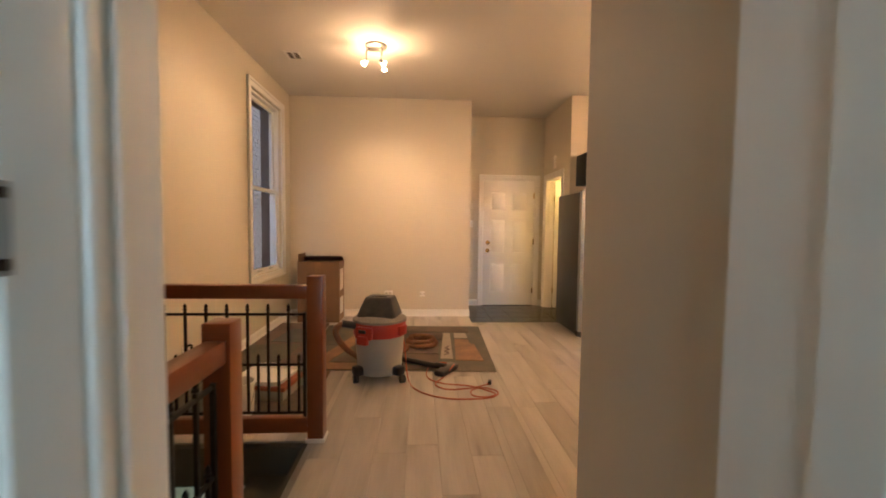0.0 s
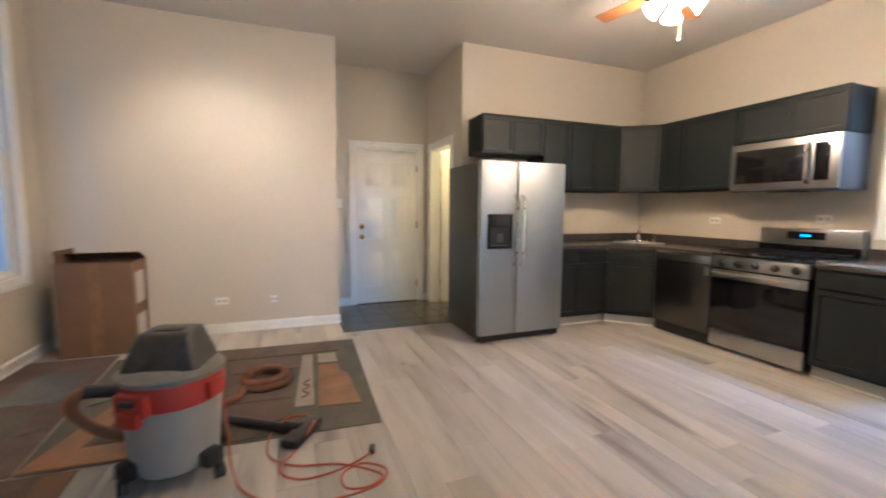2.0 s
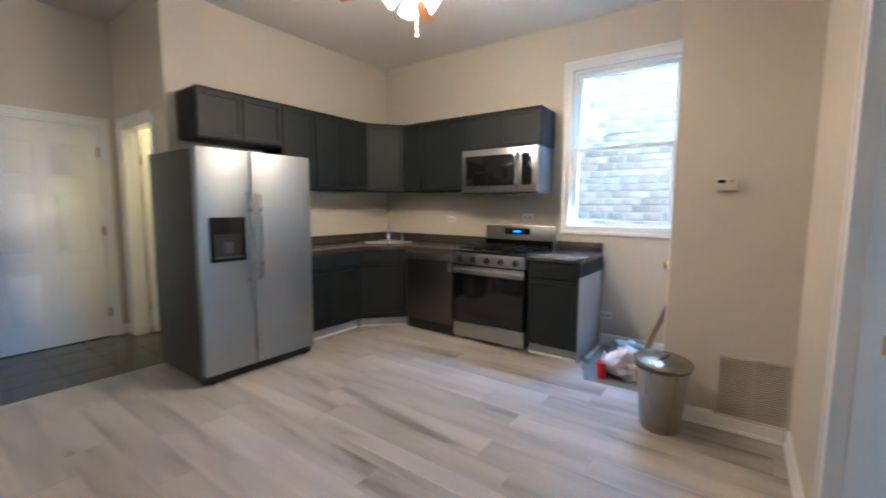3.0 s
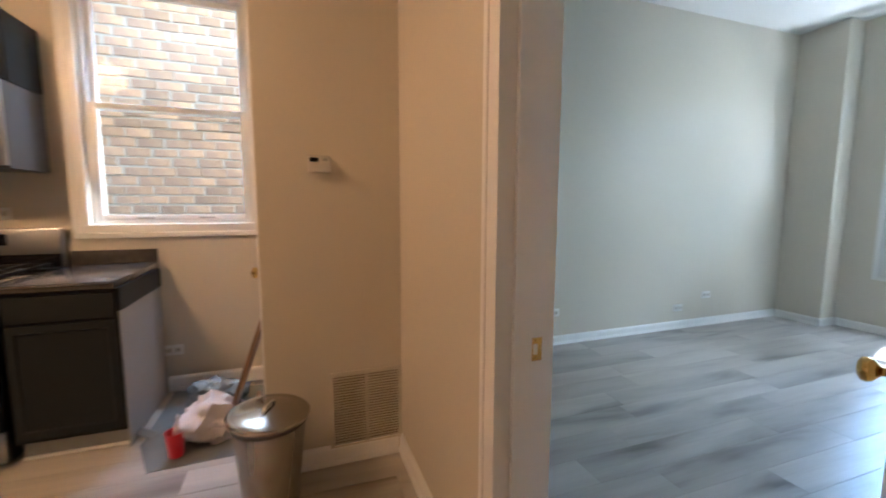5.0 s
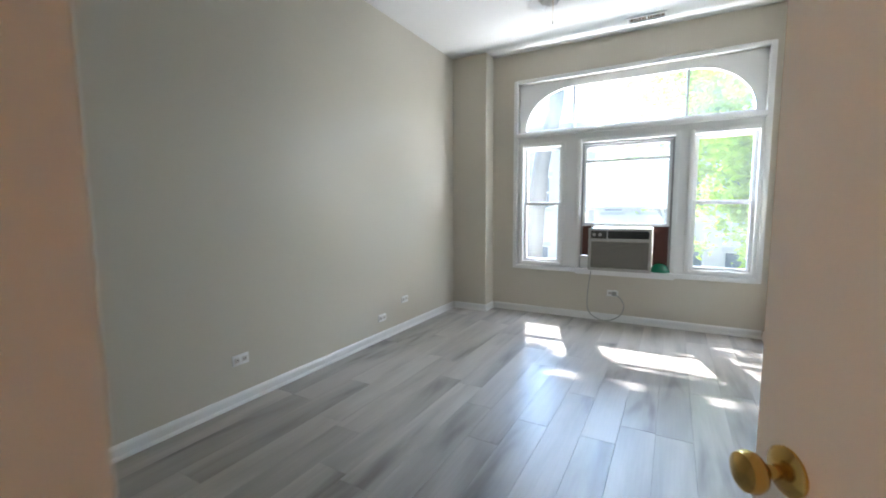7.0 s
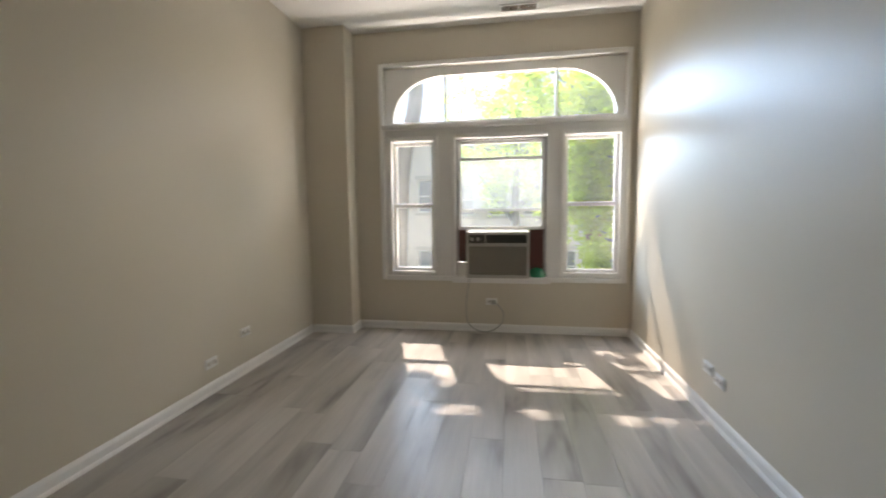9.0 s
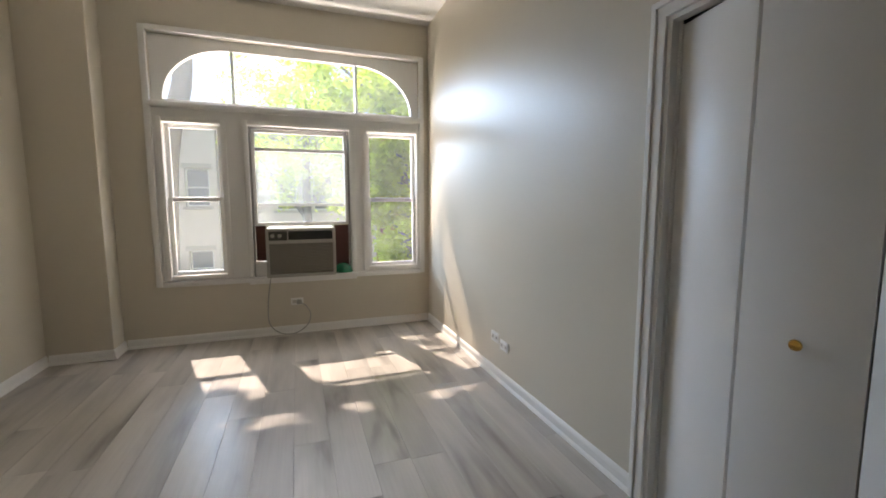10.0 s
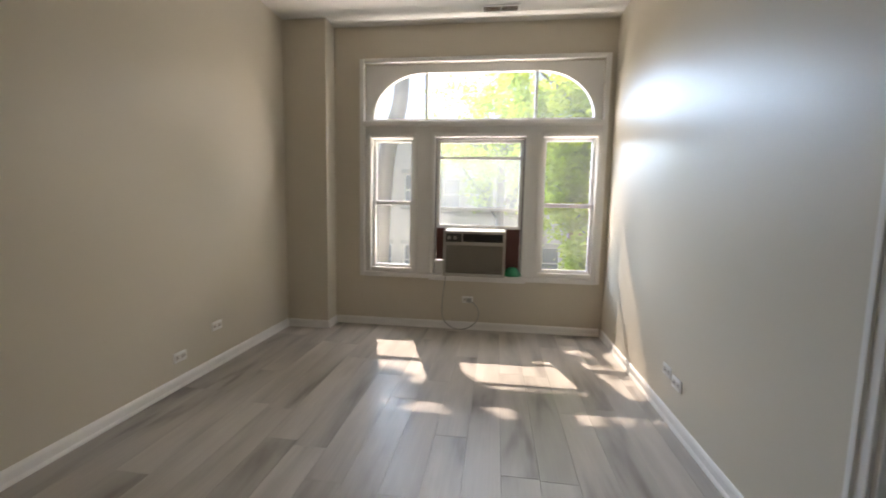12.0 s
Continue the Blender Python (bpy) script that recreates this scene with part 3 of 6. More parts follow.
fb = slab_with_holes("y", FY - 0.10, FY, 1.632, 3.983, 0.572, 2.11, [(*OPN["east"],), (*OPN["middle"],), (*OPN["west"],)])
part("front_panel", fb, WHITE, front, world=True, smooth=False)
# arched transom board: outline round a hole with quarter-round corners
def arch_board(y0, y1, X0, X1, Z0, Z1, x0, x1, z0, z1, rx, n=14):
    hole = [(x0, z0)] + [(x0 + rx * (1 - math.cos(math.pi / 2 * i / n)), z1 - (z1 - z0 - 0.01) + (z1 - z0 - 0.01) * math.sin(math.pi / 2 * i / n)) for i in range(n + 1)]
    hole += [(x1 - (q[0] - x0), q[1]) for q in reversed(hole)]
    bm = bmesh.new()
    rim = []
    for x, z in hole:
        if z <= z0 + 1e-6:
            rim.append((x, Z0))
        else:
            k = abs((x - (x0 + x1) / 2) / ((x1 - x0) / 2))
            rim.append((X0 if x < (x0 + x1) / 2 else X1, z) if k > 0.97 else (x, Z1))
    ring = []
    for (x, z), (X, Z) in zip(hole, rim):
        ring.append([bm.verts.new((x, y1, z)), bm.verts.new((X, y1, Z)), bm.verts.new((x, y0, z)), bm.verts.new((X, y0, Z))])
    n = len(ring)
    for i in range(n):
        a, b = ring[i], ring[(i + 1) % n]
        bm.faces.new((a[0], b[0], b[1], a[1]))
        bm.faces.new((a[2], b[2], b[3], a[3]))
        bm.faces.new((a[0], b[0], b[2], a[2]))
    side = lambda q: abs(q[0] - X0) < 1e-6 or abs(q[0] - X1) < 1e-6
    for i in range(n):
        p, q = rim[i], rim[(i + 1) % n]
        if side(p) != side(q):
            s, o = (p, q) if side(p) else (q, p)
            for y in (y0, y1):
                bm.faces.new([bm.verts.new((*c,)) for c in ((s[0], y, s[1]), (s[0], y, o[1]), (o[0], y, o[1]))])
    return bm, hole


ab, arch_line = arch_board(FY - 0.09, FY - 0.035, 1.632, 3.983, 2.112, 2.688, 1.705, 3.90, 2.155, 2.605, 0.53)
part("transom_board", ab, WHITE, front, world=True, smooth=False)
tb = bmesh.new()
box(tb, 1.60, 4.015, FY - 0.05, FY + 0.035, 2.075, 2.125, bevel=0.006)
part("transom_rail", tb, WHITE, front, world=True)
mb = bmesh.new()
for x in (2.26, 3.35):
    box(mb, x - 0.012, x + 0.012, FY - 0.085, FY - 0.03, 2.155, 2.60, bevel=0.003)
part("transom_bars", mb, WHITE, front, world=True)
gb = bmesh.new()
flat(gb, "y", FY - 0.065, 1.69, 3.92, 2.13, 2.63)
g = part("transom_pane", gb, PANEARCH, front, world=True)
g.visible_shadow = False
cb = bmesh.new()
for a, b, e, f in ((1.585, 1.632, 0.53, 2.73), (3.983, 4.03, 0.53, 2.73), (1.632, 3.983, 2.69, 2.735), (1.632, 3.983, 0.525, 0.572)):
    box(cb, a, b, FY - 0.005, FY + 0.035, e, f, bevel=0.004)
part("casing", cb, WHITE, front, world=True)
for key, (a, b, e, f) in OPN.items():
    rb = sash(bmesh.new(), "y", FY + 0.008, 0.022, a - 0.045, b + 0.045, e - 0.04, f + 0.045, 0.042)
    part("sash_moulding", rb, WHITE, front, world=True)
for key, midz in (("east", 1.30), ("west", 1.30)):
    a, b, e, f = OPN[key]
    s1 = part("lower_sash", sash(bmesh.new(), "y", FY - 0.035, 0.03, a, b, e, midz + 0.015, 0.036), WHITE, front, world=True)
    s2 = part("upper_sash", sash(bmesh.new(), "y", FY - 0.070, 0.03, a, b, midz - 0.015, f, 0.036), WHITE, front, world=True)
    for s_, y_, z0_, z1_ in ((s1, FY - 0.035, e + 0.036, midz - 0.021), (s2, FY - 0.07, midz + 0.021, f - 0.036)):
        p = part("pane", flat(bmesh.new(), "y", y_, a + 0.036, b - 0.036, z0_, z1_), PANE, s_, world=True)
        p.visible_shadow = False
a, b, e, f = OPN["middle"]
DKF = mat("grey_sash_metal", (0.30, 0.29, 0.27), 0.4, 0.4)
s1 = part("raised_lower_sash", sash(bmesh.new(), "y", FY - 0.035, 0.03, a + 0.02, b - 0.02, 1.055, 1.775, 0.028), WHITE, front, world=True)
s2 = part("upper_sash", sash(bmesh.new(), "y", FY - 0.072, 0.03, a + 0.02, b - 0.02, 1.235, f - 0.02, 0.028), WHITE, front, world=True)
part("track", sash(bmesh.new(), "y", FY - 0.05, 0.06, a, b, 0.56, f, 0.02), DKF, front, world=True)
for s_, y_, z0_, z1_ in ((s1, FY - 0.035, 1.083, 1.747), (s2, FY - 0.072, 1.263, f - 0.048)):
    p = part("pane", flat(bmesh.new(), "y", y_, a + 0.048, b - 0.048, z0_, z1_), PANESCREEN, s_, world=True)
    p.visible_shadow = False


# ---- doors ----
def knob_parts(door, p, n, material=BRASS):
    """Round knob with rose at p, standing out along n."""
    m = Vector((0, 0, 1)).rotation_difference(Vector(n)).to_matrix().to_4x4()
    part("rose", lathe(bmesh.new(), p, [(0.0, 0), (0.034, 0.0), (0.034, 0.004), (0.026, 0.010), (0.013, 0.014), (0.0, 0.014)], 24, m), material, door, "brass rose plate")
    part("knob", lathe(bmesh.new(), p, [(0.010, 0.012), (0.010, 0.03), (0.016, 0.036), (0.026, 0.044), (0.029, 0.054), (0.026, 0.064), (0.014, 0.070), (0.0, 0.071)], 24, m), material, door, "round brass knob")


def panel_leaf(w, h, t, panels):
    """Door leaf in x 0..w, y -t..0, with moulded panels on both faces."""
    bm = bx(0, w, -t, 0, 0.008, h, bevel=0.002)
    for a, b, e, f in panels:
        for s in (0.001, -t - 0.001):
            sg = 1 if s > 0 else -1
            for k, d in ((0.0, 0.004), (0.022, 0.0065)):
                y0, y1 = sorted((s - sg * 0.002, s + sg * d))
                if k == 0.0:
                    for q in ((a, b, e, e + 0.012), (a, b, f - 0.012, f), (a, a + 0.012, e, f), (b - 0.012, b, e, f)):
                        box(bm, q[0], q[1], y0, y1, q[2], q[3])
                else:
                    box(bm, a + k, b - k, y0, y1, e + k, f - k, bevel=0.002)
    return bm


# bedroom door: plain white leaf, hinged at the west jamb, open into the bedroom
ang = -61.0
dm = pose(1.838, 1.362, 0, 0, 0, ang)
bd = thing("door_1", "plain white painted bedroom door standing open with brass knob", "door", dm, kind="structure")
part("leaf", bx(0, 0.755, -0.036, 0, 0.012, 2.025, bevel=0.002), DOORW, bd)
knob_parts(bd, (0.695, 0.0, 0.89), (0, 1, 0)), knob_parts(bd, (0.695, -0.036, 0.89), (0, -1, 0))
part("latch_plate", bx(0.7545, 0.7565, -0.030, -0.006, 0.86, 0.92), BRASS, bd, "brass latch plate")
sp = thing("strike_plate", "brass strike plate in the white door jamb", "strike plate", (2.60, 1.415, 0.883))
part("plate", slab_with_holes("x", 2.599, 2.6015, 1.395, 1.432, 0.852, 0.914, [(1.406, 1.421, 0.868, 0.898)]), BRASS, sp, world=True, smooth=False)
for z in (0.86, 0.906):
    part("screw", cone(bmesh.new(), (2.599, 1.4135, z), 0.003, 0.003, 0.002, 8, pose(0, 0, 0, 0, -90, 0)), BRASS, sp, world=True)

# back door: six-panel white door with two brass knobs
kd = thing("door_2", "white six-panel back door, shut, with brass deadbolt and knob", "door", pose(1.282, 6.872, 0), kind="structure")
six = []
for e, f in ((0.22, 0.70), (0.86, 1.42), (1.55, 1.86)):
    six += [(0.11, 0.36, e, f), (0.46, 0.71, e, f)]
part("leaf", panel_leaf(0.816, 2.032, 0.036, six), DOORW, kd)
knob_parts(kd, (0.065, -0.037, 0.90), (0, -1, 0), BRASS), knob_parts(kd, (0.065, -0.037, 1.03), (0, -1, 0), BRASS)
part("threshold", bx(0, 0.816, -0.05, 0.10, 0.0005, 0.007), IRON, kd, "dark metal threshold")
for z in (0.25, 1.05, 1.8):
    part("hinge", bx(0.806, 0.826, -0.046, -0.034, z - 0.045, z + 0.045, bevel=0.002), BRASS, kd, "brass hinge")

# bath door, half open
hd = thing("door_3", "white inner door standing open into a yellow-lit room", "door", pose(2.385, 6.655, 0, 0, 0, -8), kind="structure")
part("leaf", panel_leaf(0.66, 2.015, 0.035, [(0.1, 0.3, 0.2, 0.9), (0.38, 0.56, 0.2, 0.9), (0.1, 0.3, 1.05, 1.85), (0.38, 0.56, 1.05, 1.85)]), DOORW, hd)
for z in (0.28, 1.75):
    part("hinge", bx(-0.012, 0.012, -0.012, 0.004, z - 0.045, z + 0.045, bevel=0.002), BRASS, hd, "brass hinge")

# furnace closet door in the kitchen
fd = thing("door_4", "white flush closet door, shut, with a brass knob", "door", pose(3.845, 2.142, 0), kind="structure")
part("leaf", bx(0, 0.71, -0.035, 0, 0.008, 2.022, bevel=0.002), DOORW, fd)
knob_parts(fd, (0.06, 0.0, 0.92), (0, 1, 0))

# bedroom closet: four bifold leaves, the first pair a little open
bf = thing("closet_bifold_door", "flat white bifold closet doors with small brass knob", "door", (1.50, 0.33, 0), kind="structure")
def leaf(p, q):
    p, q = Vector((*p, 0)), Vector((*q, 0))
    d = q - p
    return bx(0, d.length - 0.004, -0.014, 0.014, 0.012, 1.898, bevel=0.002, m=Matrix.Translation(p) @ pose(0, 0, 0, 0, 0, math.degrees(math.atan2(d.y, d.x))))
for p, q in (((1.478, -0.354), (1.542, -0.036)), ((1.544, -0.032), (1.484, 0.262)), ((1.486, 0.267), (1.486, 0.538)), ((1.486, 0.540), (1.486, 0.809))):
    part("leaf", leaf(p, q), DOORW, bf, world=True)
part("top_track", bx(1.455, 1.500, -0.354, 0.81, 1.900, 1.911), IRON, bf, world=True)
part("knob", lathe(bmesh.new(), (1.5255, 0.118, 0.85), [(0.0, 0), (0.008, 0), (0.008, 0.012), (0.014, 0.016), (0.017, 0.022), (0.014, 0.028), (0, 0.03)], 20, pose(0, 0, 0, 0, 0, 11) @ pose(0, 0, 0, 0, 90, 0)), BRASS, bf, "small round brass knob", world=True)

# dark glazed door beside the stairs
gd = thing("door_5", "black-framed glazed door with four opaque near-black panes", "door", (-1.56, 2.07, 0.06), kind="structure")
y0, y1, z0, z1 = BLK
fb = bmesh.new()
sash(fb, "x", -1.575, 0.06, y0 + 0.002, y1 - 0.002, z0 + 0.002, z1 - 0.002, 0.075)
part("door_frame", fb, IRON, gd, world=True)
mb = bmesh.new()
for z in (0.77, 1.36, 1.83):
    box(mb, -1.595, -1.555, y0 + 0.075, y1 - 0.075, z - 0.014, z + 0.014)
part("glazing_bars", mb, IRON, gd, world=True)
# one opaque near-black slab serves as all four panes
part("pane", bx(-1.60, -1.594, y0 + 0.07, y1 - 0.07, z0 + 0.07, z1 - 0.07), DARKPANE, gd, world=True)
sk = thing("deadbolt_strike", "grey metal strike plate with black holes on the white entry jamb", "strike plate", (-0.102, 0.585, 1.27))
part("plate", bx(-0.1035, -0.1005, 0.553, 0.578, 1.235, 1.315, bevel=0.001), SIDEPANEL, sk, world=True, smooth=False)
for z in (1.245, 1.305):
    part("screw", bx(-0.1008, -0.098, 0.560, 0.573, z - 0.005, z + 0.005, bevel=0.002), IRON, sk, "black screw head", world=True)



# ---- stairs down ----
st = thing("staircase", "olive carpeted winding stair going down", "stairs", (-0.9, 2.1, -2.6), kind="structure")
for i in range(3):
    part("step", bx(-0.42 - 0.28 * (i + 1) - 0.02, -0.42 - 0.28 * i, 1.62, 2.60, -2.6, -0.18 * (i + 1), bevel=0.012), OLIVE, st, world=True)
part("landing", bx(-1.55, -1.28, 1.62, 2.60, -2.6, -0.72), OLIVE, st, world=True)
for i in range(3):
    part("step", bx(-1.55, -0.45, 1.62 - 0.27 * (i + 1), 1.62 - 0.27 * i, -2.6, -0.72 - 0.18 * (i + 1), bevel=0.012), OLIVE, st, world=True)
solid("trim_stair_edge", box(bx(-0.43, -0.395, 0.80, 2.62, -0.24, -0.012), -1.55, -0.43, 2.58, 2.62, -0.24, -0.012), OLIVE, "olive carpeted edge round the stairwell", "trim")


# ---- stair guards: cherry newels and rails with an iron picket panel ----
def newel(rail, x, y, top, s=0.046, z0=0.0):
    bm = bx(x - s, x + s, y - s, y + s, z0, top, bevel=0.005)
    part("newel", bm, CHERRY, rail, world=True)
    part("newel_shoe", bx(x - s - 0.010, x + s + 0.010, y - s - 0.010, y + s + 0.010, z0 + 0.0005, z0 + 0.024, bevel=0.006), WHITE, rail, "white shoe moulding", world=True)


def picket(bm, x, y, z0, z1, r=0.0065):
    box(bm, x - r, x + r, y - r, y + r, z0, z1)
    lathe(bm, (x, y, z1), [(r, 0), (0.0115, 0.004), (0.0115, 0.012), (r, 0.016), (0.010, 0.024), (0.0085, 0.032), (0.0, 0.045)], 8)


def guard(name, along, fixed, a, b, newels, top, label):
    pos = (lambda u: (u, fixed)) if along == "x" else (lambda u: (fixed, u))
    g = thing(name, label, "railing", (*pos((a + b) / 2), 0), group="stair guards")
    for u in newels:
        newel(g, *pos(u), top)
    def bar(u0, u1, w, z0, z1, bevel=0.0, bm=None):
        bm = bm or bmesh.new()
        if along == "x":
            return box(bm, u0, u1, fixed - w, fixed + w, z0, z1, bevel=bevel)
        return box(bm, fixed - w, fixed + w, u0, u1, z0, z1, bevel=bevel)
    part("top_rail", bar(a, b, 0.034, top - 0.135, top - 0.055, 0.008), CHERRYH, g, world=True)
    part("bottom_rail", bar(a, b, 0.026, 0.05, 0.14, 0.005), CHERRYH, g, world=True)
    fr = bmesh.new()
    for z in (0.165, 0.455, 0.755):
        bar(a + 0.02, b - 0.02, 0.006, z - 0.007, z + 0.007, bm=fr)
    for u in (a + 0.025, b - 0.025):
        bar(u - 0.008, u + 0.008, 0.008, 0.14, 0.765, bm=fr)
    part("iron_frame", fr, IRON, g, "black iron frame", world=True)
    n = max(2, round((b - a) / 0.118))
    for i in range(1, n):
        u = a + (b - a) * i / n
        pb = bmesh.new()
        picket(pb, *pos(u), 0.165, 0.775)
        part("picket", pb, IRON, g, world=True)
    for i in range(n):
        u = a + (b - a) * (i + 0.5) / n
        pb = bmesh.new()
        picket(pb, *pos(u), 0.165, 0.475)
        part("short_picket", pb, IRON, g, world=True)
    return g


guard("stair_guard", "x", 2.645, -1.345, -0.405, (-1.39, -0.36), 0.985, "cherry-stained stair guard with black iron spear pickets")
guard("stair_guard", "y", -0.42, 0.815, 1.575, (1.62,), 0.955, "short cherry-stained guard with iron pickets beside the doorway")


# ---- kitchen ----
def shaker(w, z0, z1, x0=0.0, t=0.019, rail=0.05):
    """Recessed-panel door in front of a unit's face at y = 0."""
    bm = bx(x0, x0 + w, -t, -0.001, z0, z1)
    face = min(bm.faces, key=lambda f: f.calc_center_median().y)
    bmesh.ops.inset_region(bm, faces=[face], thickness=rail)
    bmesh.ops.inset_region(bm, faces=[face], thickness=0.006)
    bmesh.ops.translate(bm, verts=face.verts[:], vec=(0, 0.009, 0))
    outer = [e for e in bm.edges if all(abs(v.co.y + t) < 1e-6 for v in e.verts) and (all(abs(v.co.x - x0) < 1e-6 for v in e.verts) or all(abs(v.co.x - x0 - w) < 1e-6 for v in e.verts) or all(abs(v.co.z - z0) < 1e-6 for v in e.verts) or all(abs(v.co.z - z1) < 1e-6 for v in e.verts))]
    bmesh.ops.bevel(bm, geom=outer, offset=0.003, segments=2, affect="EDGES")
    return bm


def upper_unit(m, w, z0, z1, doors, d=0.322, label="slate-grey painted wall cabinet with recessed-panel doors"):
    u = thing("wall_cabinet", label, "cabinet", m @ pose(0, 0, z0), group="wall cabinets")
    h = z1 - z0
    part("body", bx(0.001, w - 0.001, 0, d, 0, h, bevel=0.002), SLATE, u)
    dw = (w - 0.012) / doors
    for i in range(doors):
        part("door", shaker(dw - 0.006, 0.012, h - 0.016, 0.009 + i * dw), SLATE, u)
    part("crown", bx(0, w, -0.026, 0.02, h - 0.012, h + 0.004, bevel=0.003), SLATE, u)
    return u


def base_unit(m, w, cols, d=0.57, drawer=True, side=None, h=0.845, label="slate-grey painted base cabinet with drawer and door"):
    u = thing("base_cabinet", label, "cabinet", m, group="base cabinets")
    part("body", bx(0.001, w - 0.001, 0, d, 0.10, h, bevel=0.002), SLATE, u)
    part("toe_kick", bx(0.001, w - 0.001, 0.045, 0.065, 0.0, 0.10), SIDEPANEL, u, "pale unpainted toe kick")
    part("shoe", bx(0.001, w - 0.001, 0.026, 0.045, 0.0005, 0.018, bevel=0.006), WHITE, u, "white shoe moulding")
    cw = (w - 0.01) / cols
    for i in range(cols):
        x = 0.008 + i * cw
        if drawer:
            part("drawer_front", bx(x, x + cw - 0.006, -0.019, -0.001, 0.70, 0.825, bevel=0.004), SLATE, u)
        part("door", shaker(cw - 0.006, 0.125, 0.685 if drawer else 0.825, x), SLATE, u)
    if side:
        part("side_panel", bx(w - 0.001, w + 0.006, 0.0, d, 0.0, h - 0.12), SIDEPANEL, u, "pale unpainted side panel")
        part("side_rail", bx(w - 0.001, w + 0.012, -0.004, d, h - 0.118, h), SLATE, u)
    return u


BY, RX = 5.07, 4.14         # cabinet faces of the two runs
zc = 0.845
base_unit(pose(3.02, BY, 0), 0.76, 2)
diag = Vector((RX, 4.72, 0)) - Vector((3.78, BY, 0))
base_unit(pose(3.78, BY, 0, 0, 0, math.degrees(math.atan2(diag.y, diag.x))), diag.length, 1, d=0.40, label="slate-grey painted diagonal sink cabinet")
base_unit(pose(RX, 3.30, 0, 0, 0, -90), 0.45, 1, d=0.66, side=True, label="slate-grey end cabinet with pale unpainted side")

# worktop: one continuous laminate top with backsplash, split by the range
def prism(outline, z0, z1, bevel=0.0):
    bm = bmesh.new()
    f = bm.faces.new([bm.verts.new((x, y, z0)) for x, y in outline])
    r = bmesh.ops.extrude_face_region(bm, geom=[f])
    bmesh.ops.translate(bm, verts=[v for v in r["geom"] if isinstance(v, bmesh.types.BMVert)], vec=(0, 0, z1 - z0))
    if bevel:
        bmesh.ops.bevel(bm, geom=[e for e in bm.edges if abs(e.verts[0].co.z - z1) < 1e-6 and abs(e.verts[1].co.z - z1) < 1e-6], offset=bevel, segments=2, affect="EDGES")
    return bm


ct = thing("worktop", "dark brown-grey laminate worktop with low backsplash", "worktop", (4.2, 5.2, zc))
part("top", prism([(3.02, 5.652), (3.02, 5.035), (3.77, 5.035), (4.105, 4.71), (4.105, 4.082), (4.822, 4.082), (4.822, 5.652)], zc + 0.001, zc + 0.038, 0.006), COUNTER, ct, world=True)
part("backsplash", bx(3.02, 4.80, 5.634, 5.653, zc + 0.038, zc + 0.125, bevel=0.003), COUNTER, ct, world=True)
part("backsplash", bx(4.803, 4.823, 4.082, 5.633, zc + 0.038, zc + 0.125, bevel=0.003), COUNTER, ct, world=True)
ce = thing("worktop", "short dark laminate worktop end beside the range", "worktop", (4.46, 3.07, zc))
part("top", bx(4.105, 4.822, 2.845, 3.302, zc + 0.001, zc + 0.038, bevel=0.006), COUNTER, ce, world=True)
part("backsplash", bx(4.803, 4.823, 2.85, 3.302, zc + 0.038, zc + 0.125, bevel=0.003), COUNTER, ce, world=True)
part("edge_band", bx(4.10, 4.104, 2.86, 3.29, zc + 0.026, zc + 0.034), CHROME, ce, "bright edge strip", world=True)

# corner sink and tap
sm = pose(4.30, 5.13, zc + 0.038, 0, 0, -45)
sn = thing("sink", "stainless steel corner sink set into the worktop", "sink", sm)
part("rim", slab_with_holes("x", 0, 0.006, -0.30, 0.30, -0.21, 0.21, [(-0.27, -0.012, -0.17, 0.15), (0.012, 0.27, -0.17, 0.15)]), CHROME, sn, smooth=False)
for o in sn.children:
    o.data.transform(Matrix(((0, 1, 0, 0), (0, 0, 1, 0), (1, 0, 0, 0), (0, 0, 0, 1))))
bw = bmesh.new()
for x0, x1 in ((-0.27, -0.012), (0.012, 0.27)):
    box(bw, x0, x1, -0.17, 0.15, 0.0005, 0.002)
part("basin", bw, STEEL, sn)
fa = thing("tap", "chrome kitchen tap with side spray behind the sink", "tap", pose(4.45, 5.28, zc + 0.044, 0, 0, -45))
part("base", bx(-0.12, 0.12, -0.025, 0.025, 0, 0.012, bevel=0.005), CHROME, fa)
part("body", lathe(bmesh.new(), (0, 0, 0.012), [(0.0, 0), (0.027, 0), (0.024, 0.05), (0.018, 0.08), (0.022, 0.10), (0.022, 0.12), (0.0, 0.13)], 16), CHROME, fa)
part("spout", tube(bmesh.new(), smooth_path([(0, 0, 0.07), (0, -0.05, 0.13), (0, -0.13, 0.14), (0, -0.18, 0.11)]), 0.011, 10), CHROME, fa)
part("lever", tube(bmesh.new(), [(0, 0.0, 0.13), (0.005, 0.03, 0.17), (0.01, 0.05, 0.20)], 0.007, 8), CHROME, fa)
part("side_spray", lathe(bmesh.new(), (0.17, 0.0, -0.004), [(0.0, 0), (0.017, 0), (0.012, 0.03), (0.014, 0.07), (0.016, 0.10), (0, 0.11)], 12), CHROME, fa)

# dishwasher
dwm = pose(4.115, 4.70, 0, 0, 0, -90)
dw = thing("dishwasher", "dark stainless dishwasher under the worktop", "dishwasher", dwm)
part("body", bx(0.004, 0.606, 0.03, 0.58, 0.0, 0.842), BLACKP, dw)
part("door", bx(0.006, 0.604, 0.0, 0.03, 0.11, 0.755, bevel=0.004), DSTEEL, dw)
part("control_panel", bx(0.006, 0.604, -0.004, 0.03, 0.762, 0.838, bevel=0.005), STEEL, dw)
